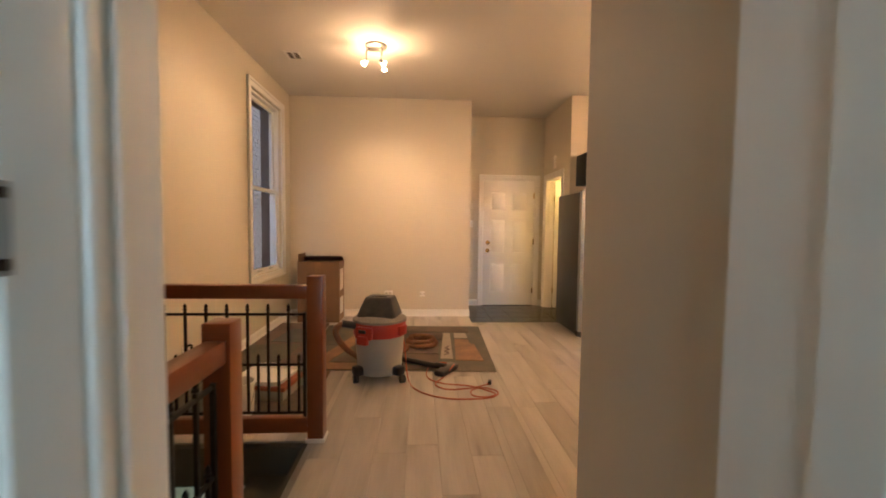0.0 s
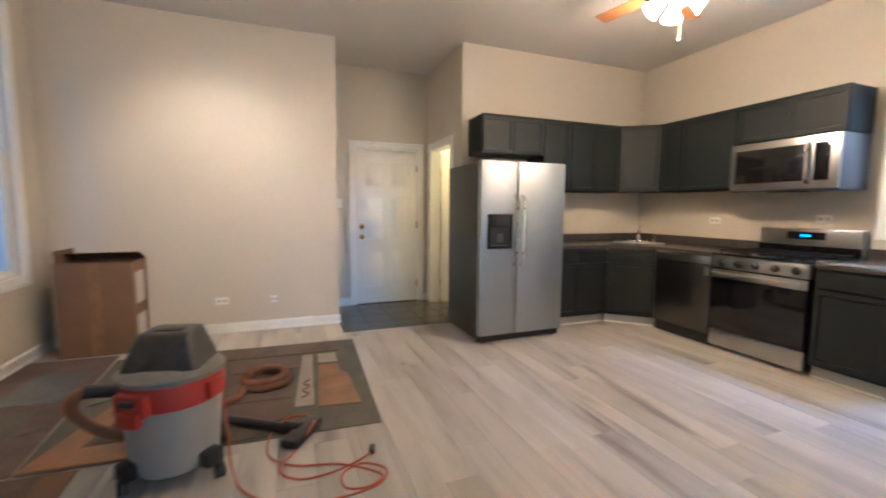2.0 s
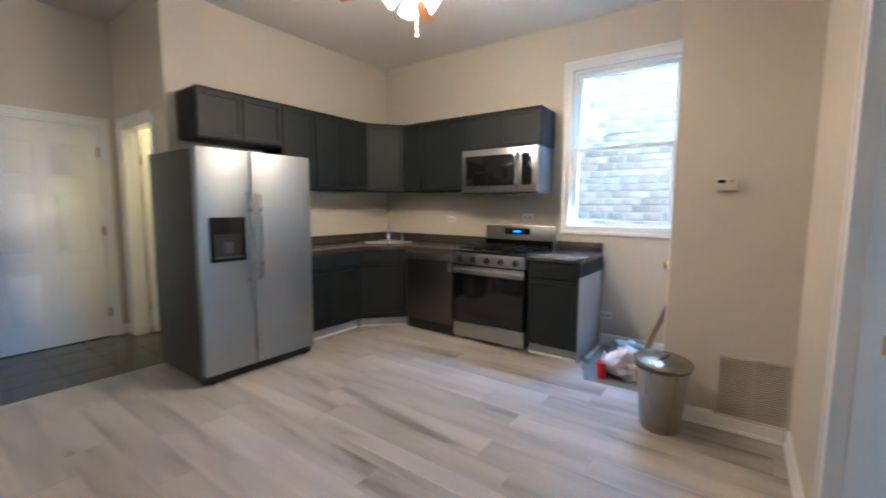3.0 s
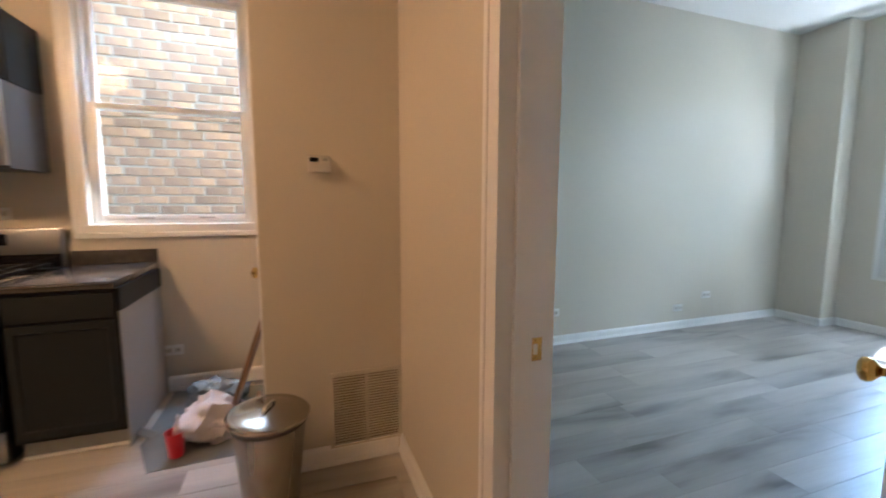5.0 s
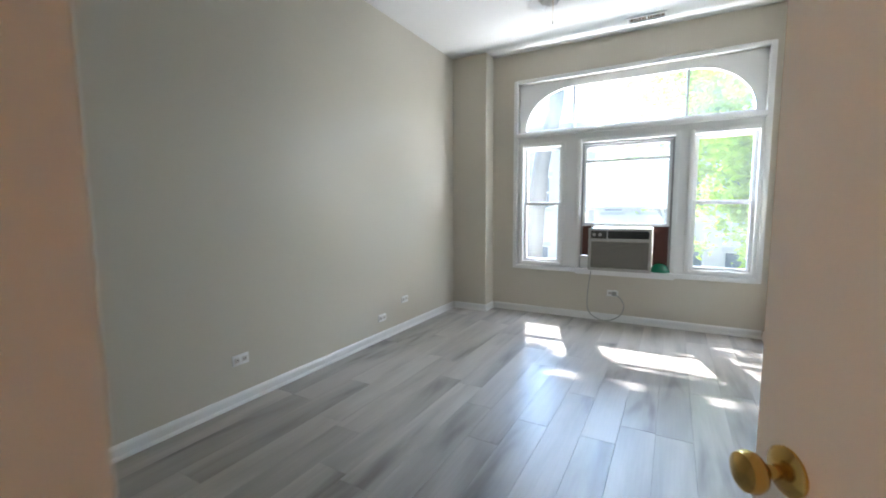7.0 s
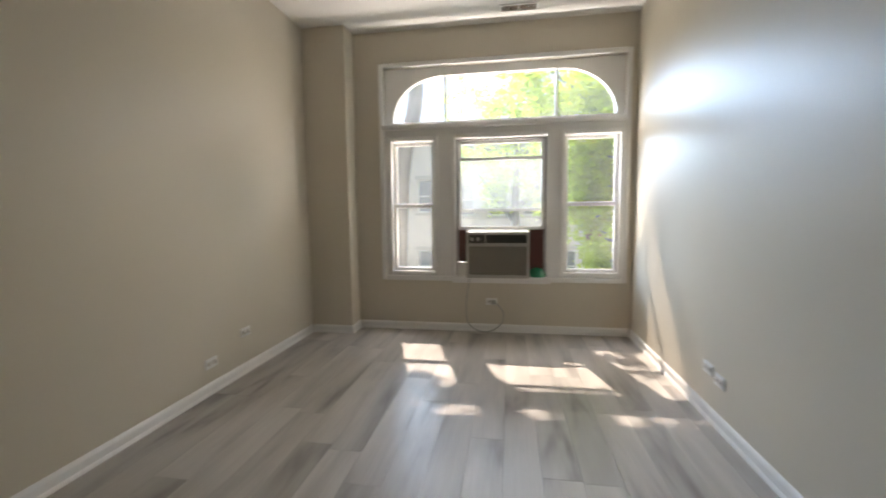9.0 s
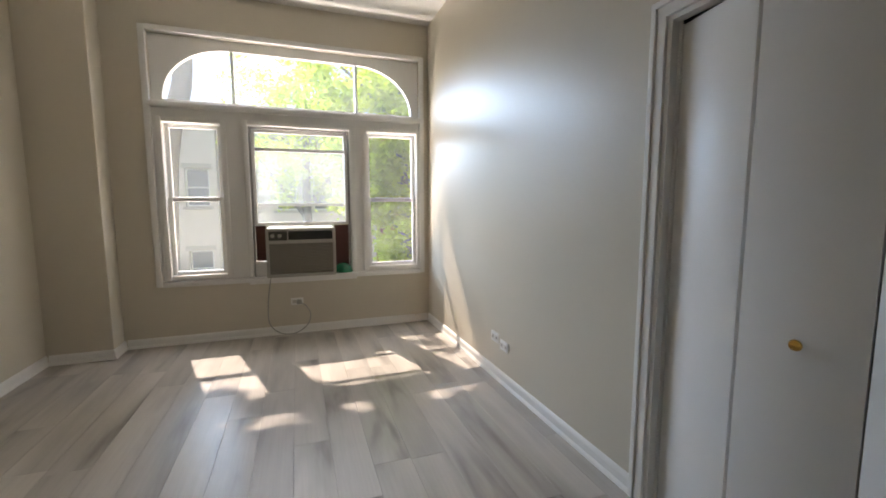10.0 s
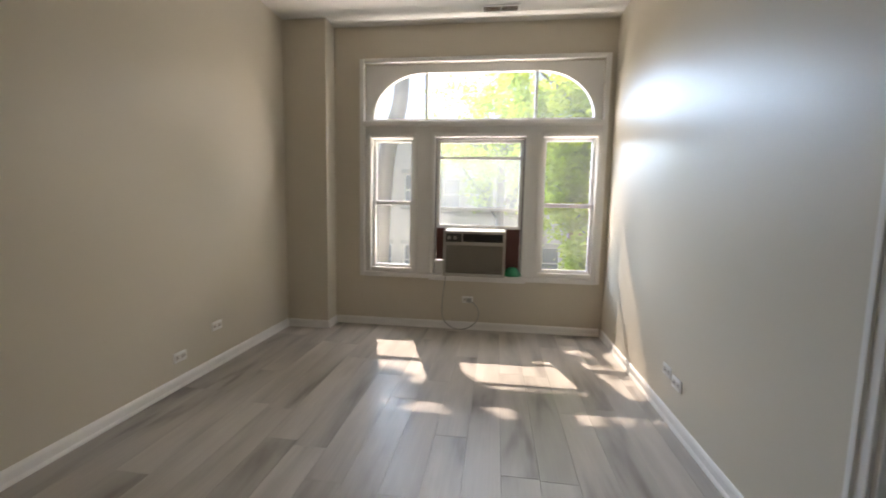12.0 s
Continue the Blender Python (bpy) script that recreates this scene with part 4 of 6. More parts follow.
part("badge", bx(0.545, 0.590, -0.003, 0.0, 0.66, 0.74), STEEL, dw)
part("toe_panel", bx(0.01, 0.60, 0.05, 0.07, 0.001, 0.105), BLACKP, dw)

# gas range
rg = thing("range", "stainless gas range with black oven glass and clock", "range", pose(4.10, 4.075, 0, 0, 0, -90))
W = 0.765
part("body", bx(0.006, W - 0.006, 0.03, 0.69, 0.03, 0.865), BLACKP, rg)
part("drawer", bx(0.006, W - 0.006, 0.0, 0.03, 0.035, 0.185, bevel=0.006), STEEL, rg, "stainless storage drawer")
od = part("oven_door", bx(0.006, W - 0.006, -0.012, 0.028, 0.195, 0.745, bevel=0.006), BLACKGLASS, rg, "black glass oven door")
part("door_trim", bx(0.006, W - 0.006, -0.0165, -0.0122, 0.665, 0.743, bevel=0.001), STEEL, od)
hb = tube(bmesh.new(), [(0.03, -0.05, 0.71), (W - 0.03, -0.05, 0.71)], 0.013, 12)
for x in (0.06, W - 0.06):
    box(hb, x - 0.012, x + 0.012, -0.05, -0.012, 0.70, 0.72)
part("handle", hb, STEEL, od, "stainless bar handle")
cpb = bx(0.004, W - 0.004, -0.012, 0.04, 0.755, 0.862, bevel=0.008)
cp = part("control_panel", cpb, STEEL, rg)
for i in range(5):
    x = 0.09 + i * (W - 0.18) / 4
    part("knob", lathe(bmesh.new(), (x, -0.012, 0.807), [(0.0, 0), (0.030, 0), (0.030, 0.006), (0.022, 0.010), (0.021, 0.030), (0.018, 0.034), (0, 0.034)], 18, pose(0, 0, 0, 90, 0, 0)), BLACKP, cp)
part("cooktop", bx(0.0, W, 0.02, 0.66, 0.866, 0.884, bevel=0.006), BLACKGLASS, rg)
for i in range(3):
    gb = bmesh.new()
    x0 = 0.02 + i * (W - 0.04) / 3
    x1 = x0 + (W - 0.04) / 3 - 0.006
    for x in (x0, (x0 + x1) / 2, x1 - 0.012):
        box(gb, x, x + 0.012, 0.07, 0.58, 0.905, 0.918)
    for y in (0.07, 0.32, 0.568):
        box(gb, x0, x1, y, y + 0.012, 0.9045, 0.9175)
    for x in (x0, x1 - 0.012):
        for y in (0.07, 0.568):
            box(gb, x, x + 0.012, y, y + 0.012, 0.884, 0.906)
    part("grate", gb, IRON, rg, "cast iron pan grate")
for x in (0.16, 0.60):
    for y in (0.19, 0.46):
        part("burner", lathe(bmesh.new(), (x, y, 0.884), [(0.0, 0), (0.05, 0), (0.048, 0.012), (0.036, 0.014), (0.036, 0.02), (0, 0.021)], 18), IRON, rg)
bg = part("backguard", bx(0.0, W, 0.635, 0.70, 0.884, 1.115, bevel=0.01), STEEL, rg)
part("lower_black_panel", bx(0.002, W - 0.002, 0.630, 0.636, 0.885, 0.965), BLACKGLASS, bg)
dp = part("display", bx(0.23, 0.52, 0.630, 0.636, 1.02, 1.085), BLACKGLASS, bg)
part("clock_digits", bx(0.34, 0.41, 0.628, 0.6305, 1.046, 1.060), CLOCK, bg, "blue lit clock digits")

# microwave over the range
mw = thing("microwave", "stainless over-range microwave with black window", "microwave", pose(4.42, 4.195, 1.44, 0, 0, -90))
part("body", bx(0.0, 0.835, 0.03, 0.40, 0.0, 0.440, bevel=0.003), mat("dark_casing", (0.10, 0.105, 0.11), 0.4), mw)
md = part("door", bx(0.0, 0.835, 0.0, 0.03, 0.012, 0.438, bevel=0.006), STEEL, mw)
part("window", bx(0.05, 0.60, -0.003, 0.0, 0.075, 0.375, bevel=0.001), BLACKGLASS, md, "black glass window")
part("keypad", bx(0.67, 0.78, -0.003, 0.0, 0.075, 0.375, bevel=0.001), BLACKGLASS, md)
part("handle", tube(bmesh.new(), smooth_path([(0.635, -0.002, 0.06), (0.635, -0.04, 0.10), (0.635, -0.045, 0.22), (0.635, -0.04, 0.34), (0.635, -0.002, 0.38)]), 0.016, 10), CHROME, md, "curved bright handle")
part("vent_grille", bx(0.30, 0.52, 0.06, 0.25, -0.010, 0.0), BLACKP, mw)

# wall cabinets
upper_unit(pose(2.33, 5.33, 0), 0.75, 1.845, 2.24, 2, label="short slate-grey wall cabinet above the fridge")
upper_unit(pose(3.081, 5.33, 0), 0.36, 1.475, 2.24, 1)
upper_unit(pose(3.442, 5.33, 0), 0.71, 1.475, 2.24, 2)
dg = Vector((4.50, 5.065, 0)) - Vector((4.155, 5.33, 0))
upper_unit(pose(4.155, 5.33, 0, 0, 0, math.degrees(math.atan2(dg.y, dg.x))), dg.length, 1.475, 2.24, 1, d=0.20, label="slate-grey diagonal corner wall cabinet")
upper_unit(pose(4.50, 5.062, 0, 0, 0, -90), 0.27, 1.475, 2.24, 1)
upper_unit(pose(4.50, 4.790, 0, 0, 0, -90), 0.59, 1.475, 2.24, 1, label="wide slate-grey wall cabinet beside the microwave")
upper_unit(pose(4.50, 4.197, 0, 0, 0, -90), 0.84, 1.885, 2.24, 2, label="short slate-grey wall cabinet above the microwave")

# fridge
fr = thing("fridge", "side-by-side stainless fridge with dispenser and dark sides", "fridge", pose(2.085, 4.815, 0))
FW, FH = 0.915, 1.71
part("cabinet", bx(0.004, FW - 0.004, 0.075, 0.79, 0.03, FH - 0.012, bevel=0.006), FRIDGE_SIDE, fr, "dark grey textured cabinet")
part("base_grille", bx(0.01, FW - 0.01, 0.045, 0.09, 0.012, 0.075), BLACKP, fr)
for x in (0.05, FW - 0.09):
    part("foot", bx(x, x + 0.04, 0.05, 0.12, 0.0, 0.03), BLACKP, fr)
sp_ = 0.385
dl = bx(0.0, sp_ - 0.003, 0.0, 0.07, 0.075, FH, bevel=0.014)
ld = part("freezer_door", dl, STEELV, fr, "stainless freezer door")
rd = part("fridge_door", bx(sp_ + 0.003, FW, 0.0, 0.07, 0.075, FH, bevel=0.014), STEELV, fr, "stainless fridge door")
ds = part("dispenser", slab_with_holes("y", -0.012, 0.0, 0.07, 0.325, 0.90, 1.22, [(0.095, 0.30, 0.925, 1.10)]), BLACKGLASS, ld, "black water dispenser", smooth=False)
part("dispenser_recess", bx(0.094, 0.301, -0.004, -0.001, 0.924, 1.101), BLACKP, ds)
part("dispenser_lever", bx(0.17, 0.23, -0.010, -0.004, 0.96, 1.04, bevel=0.002), DSTEEL, ds)
part("dispenser_tray", bx(0.10, 0.295, -0.020, -0.004, 0.926, 0.932), DSTEEL, ds)
for x, d_ in ((sp_ - 0.035, ld), (sp_ + 0.040, rd)):
    hb = tube(bmesh.new(), smooth_path([(x, 0.0, 0.745), (x, -0.035, 0.76), (x, -0.055, 0.83), (x, -0.060, 1.07), (x, -0.055, 1.31), (x, -0.035, 1.38), (x, 0.0, 1.395)]), 0.014, 10)
    part("handle", hb, CHROME, d_, "bright bowed handle")
for x in (0.03, FW - 0.11):
    part("hinge_cover", bx(x, x + 0.08, 0.04, 0.12, FH - 0.012, FH + 0.012, bevel=0.004), BLACKP, fr)


# ---- outlets, switches and vents ----
def outlet(p, n, label="white wall socket with cover plate", horizontal=True, w=0.115, h=0.07):
    n = Vector(n)
    m = Matrix.Translation(p) @ Vector((0, -1, 0)).rotation_difference(n).to_matrix().to_4x4()
    if abs(n.y - 1) < 0.01:
        m = Matrix.Translation(p) @ pose(0, 0, 0, 0, 0, 180)
    ob = thing("wall_socket", label, "socket", m, group="wall sockets")
    part("cover_plate", bx(-w / 2, w / 2, -0.006, 0, -h / 2, h / 2, bevel=0.002), WHITE, ob)
    for x in (-0.026, 0.026):
        r = part("receptacle", bx(x - 0.018, x + 0.018, -0.0085, -0.006, -0.016, 0.016, bevel=0.001), LABEL, ob)
        part("slots", box(bx(x - 0.007, x - 0.004, -0.009, -0.0084, -0.006, 0.006), x + 0.004, x + 0.007, -0.009, -0.0084, -0.006, 0.006), IRON, r)
    return ob


outlet((-0.19, 6.019, 0.33), (0, -1, 0)), outlet((0.29, 6.019, 0.32), (0, -1, 0), "small white wall plate with a cable point", w=0.07, h=0.07)
outlet((4.734, -0.139, 0.296), (-1, 0, 0)), outlet((4.734, -1.618, 0.216), (-1, 0, 0)), outlet((4.734, -1.998, 0.324), (-1, 0, 0))
outlet((1.536, -1.738, 0.30), (1, 0, 0)), outlet((1.536, -1.60, 0.275), (1, 0, 0))
outlet((2.88, -3.329, 0.315), (0, 1, 0), "white wall socket with the cooler's plug in it")
outlet((4.824, 2.80, 0.28), (-1, 0, 0), "white wall socket low beside the end cabinet")
outlet((4.824, 4.60, 1.16), (-1, 0, 0)), outlet((4.824, 3.62, 1.20), (-1, 0, 0))
outlet((3.55, 5.654, 1.15), (0, -1, 0))
sw = thing("light_switch", "white light switch on the corridor wall", "switch", pose(1.07, 6.83, 1.33))
part("cover_plate", bx(-0.035, 0.035, -0.006, 0, -0.057, 0.057, bevel=0.002), WHITE, sw)
part("toggle", bx(-0.005, 0.005, -0.018, -0.005, -0.004, 0.012, bevel=0.001), WHITE, sw)

th = thing("thermostat", "white plastic wall thermostat with small display", "thermostat", pose(3.644, 1.888, 1.437, 0, 0, -90))
part("case", bx(-0.05, 0.05, -0.026, 0, -0.036, 0.036, bevel=0.006), LABEL, th)
part("display", bx(-0.041, -0.004, -0.028, -0.026, 0.008, 0.026), BLACKGLASS, th)
part("buttons", bx(0.012, 0.034, -0.029, -0.026, 0.012, 0.024, bevel=0.002), GREYP, th)

gr = thing("return_air_grille", "beige metal return air grille with fine louvres", "vent", pose(3.644, 1.873, 0.075, 0, 0, -90))
GW, GH = 0.352, 0.385
part("grille_frame", slab_with_holes("y", -0.010, -0.001, 0, GW, 0, GH, [(0.018, GW / 2 - 0.006, 0.018, GH - 0.018), (GW / 2 + 0.006, GW - 0.018, 0.018, GH - 0.018)]), WALL, gr, smooth=False)
# flat sheet coloured dark as the duct's shade; no depth behind it
part("duct", bx(0.014, GW - 0.014, -0.0012, -0.0006, 0.014, GH - 0.014), SHADEBROWN, gr, "thin sheet coloured dark for the duct's shade")
sl = bx(0.018, GW - 0.018, -0.0012, 0.0012, -0.0063, 0.0063)
first = part("slat", sl, WALL, gr)
first.location, first.rotation_euler = (0, -0.0062, 0.026), (radians(28), 0, 0)
for i in range(1, 26):
    o = new("slat", first.data)
    o.parent = gr
    o.location, o.rotation_euler = (0, -0.0062, 0.026 + i * 0.0136), (radians(28), 0, 0)


def register(name, cx, cy, w, d, label, dark):
    """Ceiling register: white frame with louvres over a thin sheet coloured dark for the duct's shade."""
    ob = thing(name, label, "vent", (cx, cy, H))
    z = H
    part("vent_frame", slab_with_holes("y", -0.001, -0.010, -w / 2 - 0.02, w / 2 + 0.02, -d / 2 - 0.02, d / 2 + 0.02, [(-w / 2, -0.008, -d / 2, d / 2), (0.008, w / 2, -d / 2, d / 2)]), WHITE, ob, smooth=False)
    for o in ob.children:
        o.data.transform(Matrix(((1, 0, 0, 0), (0, 0, 1, 0), (0, 1, 0, 0), (0, 0, 0, 1))))
    part("duct", bx(-w / 2, w / 2, -d / 2, d / 2, -0.0012, -0.0006), dark, ob, "thin sheet coloured dark for the duct's shade")
    n = int(w / 0.022)
    for i in range(n):
        x = -w / 2 + (i + 0.5) * w / n
        if abs(x) > 0.012:
            part("louvre", bx(x - 0.002, x + 0.002, -d / 2, d / 2, -0.009, -0.002, m=None), WHITE if name == "ceiling_register" else GREYP, ob)
    return ob


register("ceiling_register", 2.63, -3.05, 0.30, 0.10, "white metal ceiling register with louvres", SHADEBROWN)
register("dark_ceiling_register", -1.08, 4.66, 0.12, 0.16, "small brown ceiling register in a white frame", SHADEBROWN)
bell = thing("door_chime", "small beige door chime box on the wall", "chime", (2.25, 6.28, 2.26))
part("case", bx(2.225, 2.249, 6.23, 6.33, 2.17, 2.35, bevel=0.006), LABEL, bell, world=True)


# ---- ceiling lights ----
cl = thing("ceiling_spot_light", "brushed nickel ceiling light with three lit spot bulbs", "ceiling light", tuple(HUB))
part("canopy", lathe(bmesh.new(), (0, 0, 0), [(0.0, -0.030), (0.085, -0.030), (0.105, -0.018), (0.11, 0.0)], 32), STEEL, cl)
for hx, hy, hz, ax, ay, az in ((0.07, 0.13, -0.205, -0.12, 1.65, -1.7), (-0.13, -0.04, -0.205, -1.35, -0.97, -1.7), (0.10, -0.10, -0.225, 1.9, 2.43, -1.94)):
    aim = (Vector((ax, ay, az)) - Vector((hx, hy, hz))).normalized()
    base = Vector((hx, hy, hz)) - aim * 0.075
    arm = part("arm", tube(bmesh.new(), smooth_path([(hx * 0.5, hy * 0.5, -0.028), (hx * 0.7, hy * 0.7, -0.08), tuple(base)]), 0.007, 8), STEEL, cl)
    mm = Vector((0, 0, 1)).rotation_difference(aim).to_matrix().to_4x4()
    part("lamp_holder", lathe(bmesh.new(), base, [(0.0, -0.01), (0.018, -0.01), (0.022, 0.0), (0.024, 0.03)], 16, mm), STEEL, arm)
    part("bulb", lathe(bmesh.new(), base, [(0.018, 0.028), (0.026, 0.045), (0.027, 0.056), (0.0, 0.060)], 16, mm), BULB, arm, "lit warm bulb")


def fan(name, p, blades, lit, turn, label):
    f = thing(name, label, "ceiling fan", p)
    part("canopy", lathe(bmesh.new(), (0, 0, 0), [(0.075, 0.0), (0.07, -0.03), (0.045, -0.06), (0.02, -0.065)], 24), WHITE, f)
    part("motor", lathe(bmesh.new(), (0, 0, 0), [(0.02, -0.06), (0.02, -0.13), (0.09, -0.135), (0.115, -0.16), (0.115, -0.22), (0.09, -0.25), (0.05, -0.26), (0.045, -0.29), (0.0, -0.29)], 28), WHITE, f)
    for i in range(5):
        a = radians(turn + 72 * i)
        mm = pose(0, 0, -0.215, 0, 0, math.degrees(a)) @ pose(0, 0, 0, 10, 0, 0)
        b = bx(0.20, 0.62, -0.062, 0.062, -0.004, 0.004, bevel=0.003, m=mm)
        bl = part("blade", b, blades, f)
        part("blade_iron", bx(0.10, 0.23, -0.018, 0.018, -0.010, -0.005, m=mm), BRASS, bl, "brass blade bracket")
    for i in range(4):
        a = radians(turn + 20 + 90 * i)
        mm = pose(0, 0, 0, 0, 0, math.degrees(a)) @ pose(0.055, 0, -0.285, 0, 125, 0)
        hd_ = part("lamp_arm", lathe(bmesh.new(), (0, 0, 0), [(0.0, -0.02), (0.016, -0.02), (0.016, 0.03), (0.022, 0.045), (0.0, 0.046)], 14, mm), BRASS if lit is SHADE else WHITE, f)
        sb = bmesh.new()
        prof = [(0.022, 0.03), (0.032, 0.05), (0.050, 0.085), (0.058, 0.115), (0.070, 0.14)]
        seg = 24
        rings = []
        for r, z in prof + [(r - 0.003, z) for r, z in reversed(prof)]:
            k = max(0.0, (z - 0.08) / 0.06)
            rings.append([sb.verts.new(mm @ Vector((r * (1 + 0.07 * k * math.cos(8 * 2 * math.pi * j / seg)) * math.cos(2 * math.pi * j / seg), r * (1 + 0.07 * k * math.cos(8 * 2 * math.pi * j / seg)) * math.sin(2 * math.pi * j / seg), z))) for j in range(seg)])
        for r0, r1 in zip(rings, rings[1:]):
            for j in range(seg):
                sb.faces.new((r0[j], r0[(j + 1) % seg], r1[(j + 1) % seg], r1[j]))
        part("shade", sb, lit, hd_, "lit frosted glass tulip shade" if lit is SHADE else "frosted glass tulip shade")
    chain = tube(bmesh.new(), [(0.02, -0.02, -0.29), (0.02, -0.02, -0.56)], 0.0016, 6)
    part("pull_chain", chain, BRASS, f)
    part("chain_bob", lathe(bmesh.new(), (0.02, -0.02, -0.585), [(0.0, 0), (0.008, 0.006), (0.006, 0.016), (0.003, 0.024), (0, 0.028)], 12), LABEL, f)
    return f


fan("ceiling_fan", tuple(FAN), OAK, SHADE, 30, "ceiling fan with honey oak blades and four lit shades")
fan("ceiling_fan", (3.06, -1.36, H), WHITE, FROST, 10, "white ceiling fan with unlit frosted glass shades")


# ---- loose things in the living room ----
# wet and dry vacuum cleaner
vx, vy = -0.085, 3.66
vc = thing("vacuum_cleaner", "worn grey shop vacuum with red collar and black motor head", "vacuum cleaner", (vx, vy, 0))
part("drum", lathe(bmesh.new(), (0, 0, 0), [(0.0, 0.055), (0.168, 0.055), (0.182, 0.07), (0.205, 0.37), (0.209, 0.385), (0.19, 0.385)], 40), GREYP, vc, "scuffed grey plastic drum")
col = part("collar", lathe(bmesh.new(), (0, 0, 0), [(0.19, 0.375), (0.216, 0.378), (0.220, 0.40), (0.220, 0.475), (0.214, 0.488), (0.18, 0.49)], 40), REDP, vc, "red plastic collar")
lt = bx(-0.075, 0.075, -0.245, -0.205, 0.375, 0.475, bevel=0.012, m=pose(0, 0, 0, 0, 0, -28))
box(lt, -0.050, 0.050, -0.262, -0.225, 0.335, 0.405, bevel=0.010, m=pose(0, 0, 0, 0, 0, -28))
part("latch", lt, REDP, col)
part("latch", bx(-0.05, 0.05, -0.240, -0.205, 0.39, 0.47, bevel=0.010, m=pose(0, 0, 0, 0, 0, 60)), REDP, col)
part("port", bx(-0.03, 0.03, -0.2635, -0.24, 0.43, 0.455, bevel=0.003, m=pose(0, 0, 0, 0, 0, -28)), BLACKP, col)
part("lid", lathe(bmesh.new(), (0, 0, 0), [(0.205, 0.49), (0.225, 0.493), (0.222, 0.512), (0.19, 0.53), (0.15, 0.54), (0.0, 0.542)], 40), LIDP, vc, "dusty dark lid rim")
hb = bmesh.new()
ring = []
for z, sx, sy, oy in ((0.535, 0.165, 0.135, 0.0), (0.56, 0.158, 0.13, 0.0), (0.672, 0.116, 0.094, 0.015), (0.685, 0.108, 0.088, 0.018), (0.690, 0.098, 0.078, 0.018)):
    ring.append([hb.verts.new((sx * math.copysign(abs(math.cos(a)) ** 0.22, math.cos(a)), oy + sy * math.copysign(abs(math.sin(a)) ** 0.22, math.sin(a)), z)) for a in [2 * math.pi * i / 32 for i in range(32)]])
for a, b in zip(ring, ring[1:]):
    for i in range(32):
        hb.faces.new((a[i], a[(i + 1) % 32], b[(i + 1) % 32], b[i]))
hb.faces.new(ring[-1])
hd = part("motor_head", hb, DUSTY, vc, "black tapered motor head")
hd.rotation_euler = (0, 0, radians(-12))
part("head_slots", bx(-0.06, 0.06, -0.03, 0.05, 0.690, 0.695, bevel=0.002), IRON, hd)
for k, a in enumerate((-142, -38, 48, 132)):
    c, s = math.cos(radians(a)), math.sin(radians(a))
    px, py = 0.20 * c * (1.05 if k < 2 else 1), 0.20 * s
    ft = part("caster_foot", bx(-0.045, 0.045, -0.035, 0.035, 0.062, 0.135, bevel=0.014, m=pose(px, py, 0, 0, 0, a - 90)), BLACKP, vc)
    w = cone(bmesh.new(), (px + 0.03 * c, py + 0.03 * s, 0.034), 0.034, 0.034, 0.022, 20, pose(0, 0, 0, 0, 90, 20) @ pose(0, 0, -0.011))
    cone(w, (px + 0.03 * c, py + 0.03 * s, 0.034), 0.034, 0.034, 0.012, 20, pose(0, 0, 0, 0, 90, 20) @ pose(0, 0, 0.017))
    part("wheel", w, BLACKP, ft)


def corrugated(bm, pts, r, step=0.012):
    """Ribbed hose along a smooth path."""
    P = smooth_path(pts, 14)
    return tube(bm, P, r, 10, rad=lambda u: r * (1 + 0.10 * math.sin(u * 700)))


vh = [(vx - 0.19, vy - 0.10, 0.47), (vx - 0.29, vy - 0.14, 0.485), (vx - 0.345, vy - 0.12, 0.42), (vx - 0.315, vy - 0.06, 0.31), (vx - 0.25, vy + 0.04, 0.20), (vx - 0.16, vy + 0.26, 0.07), (vx - 0.02, vy + 0.50, 0.033), (0.10, 4.30, 0.033)]
for k in range(15):
    a = radians(215 + 50 * k)
    vh.append((0.27 + (0.165 - 0.0035 * k) * math.cos(a), 4.54 + (0.15 - 0.003 * k) * math.sin(a), 0.034 + 0.044 * k / 14 + (0.014 if k > 7 else 0)))
hs = thing("vacuum_hose", "tan ribbed vacuum hose coiled on the floor mat", "hose", (vx + 0.3, vy + 0.8, 0))
P = smooth_path(vh, 26)
part("hose", tube(bmesh.new(), P, 0.021, 10, rad=lambda u: 0.0255 if int(u * len(P)) % 2 else 0.0215), HOSE, hs, world=True)
part("cuff", tube(bmesh.new(), smooth_path([(vx - 0.17, vy - 0.09, 0.455), (vx - 0.23, vy - 0.12, 0.478), (vx - 0.29, vy - 0.14, 0.49)]), 0.029, 12), BLACKP, hs, "black end cuff", world=True)

nz = thing("floor_nozzle", "black plastic vacuum wand with wide floor nozzle", "nozzle", (0.42, 3.80, 0))
part("wand", tube(bmesh.new(), [(0.09, 4.02, 0.034), (0.20, 3.95, 0.036), (0.44, 3.78, 0.040)], 0.024, 12), BLACKP, nz, world=True)
nb = bx(-0.14, 0.14, -0.05, 0.05, 0.0, 0.05, bevel=0.016, m=pose(0.49, 3.745, 0.005, 0, 0, 58))
part("head", nb, BLACKP, nz, world=True)
part("neck", tube(bmesh.new(), [(0.40, 3.81, 0.045), (0.48, 3.755, 0.045)], 0.030, 12), BLACKP, nz, world=True)

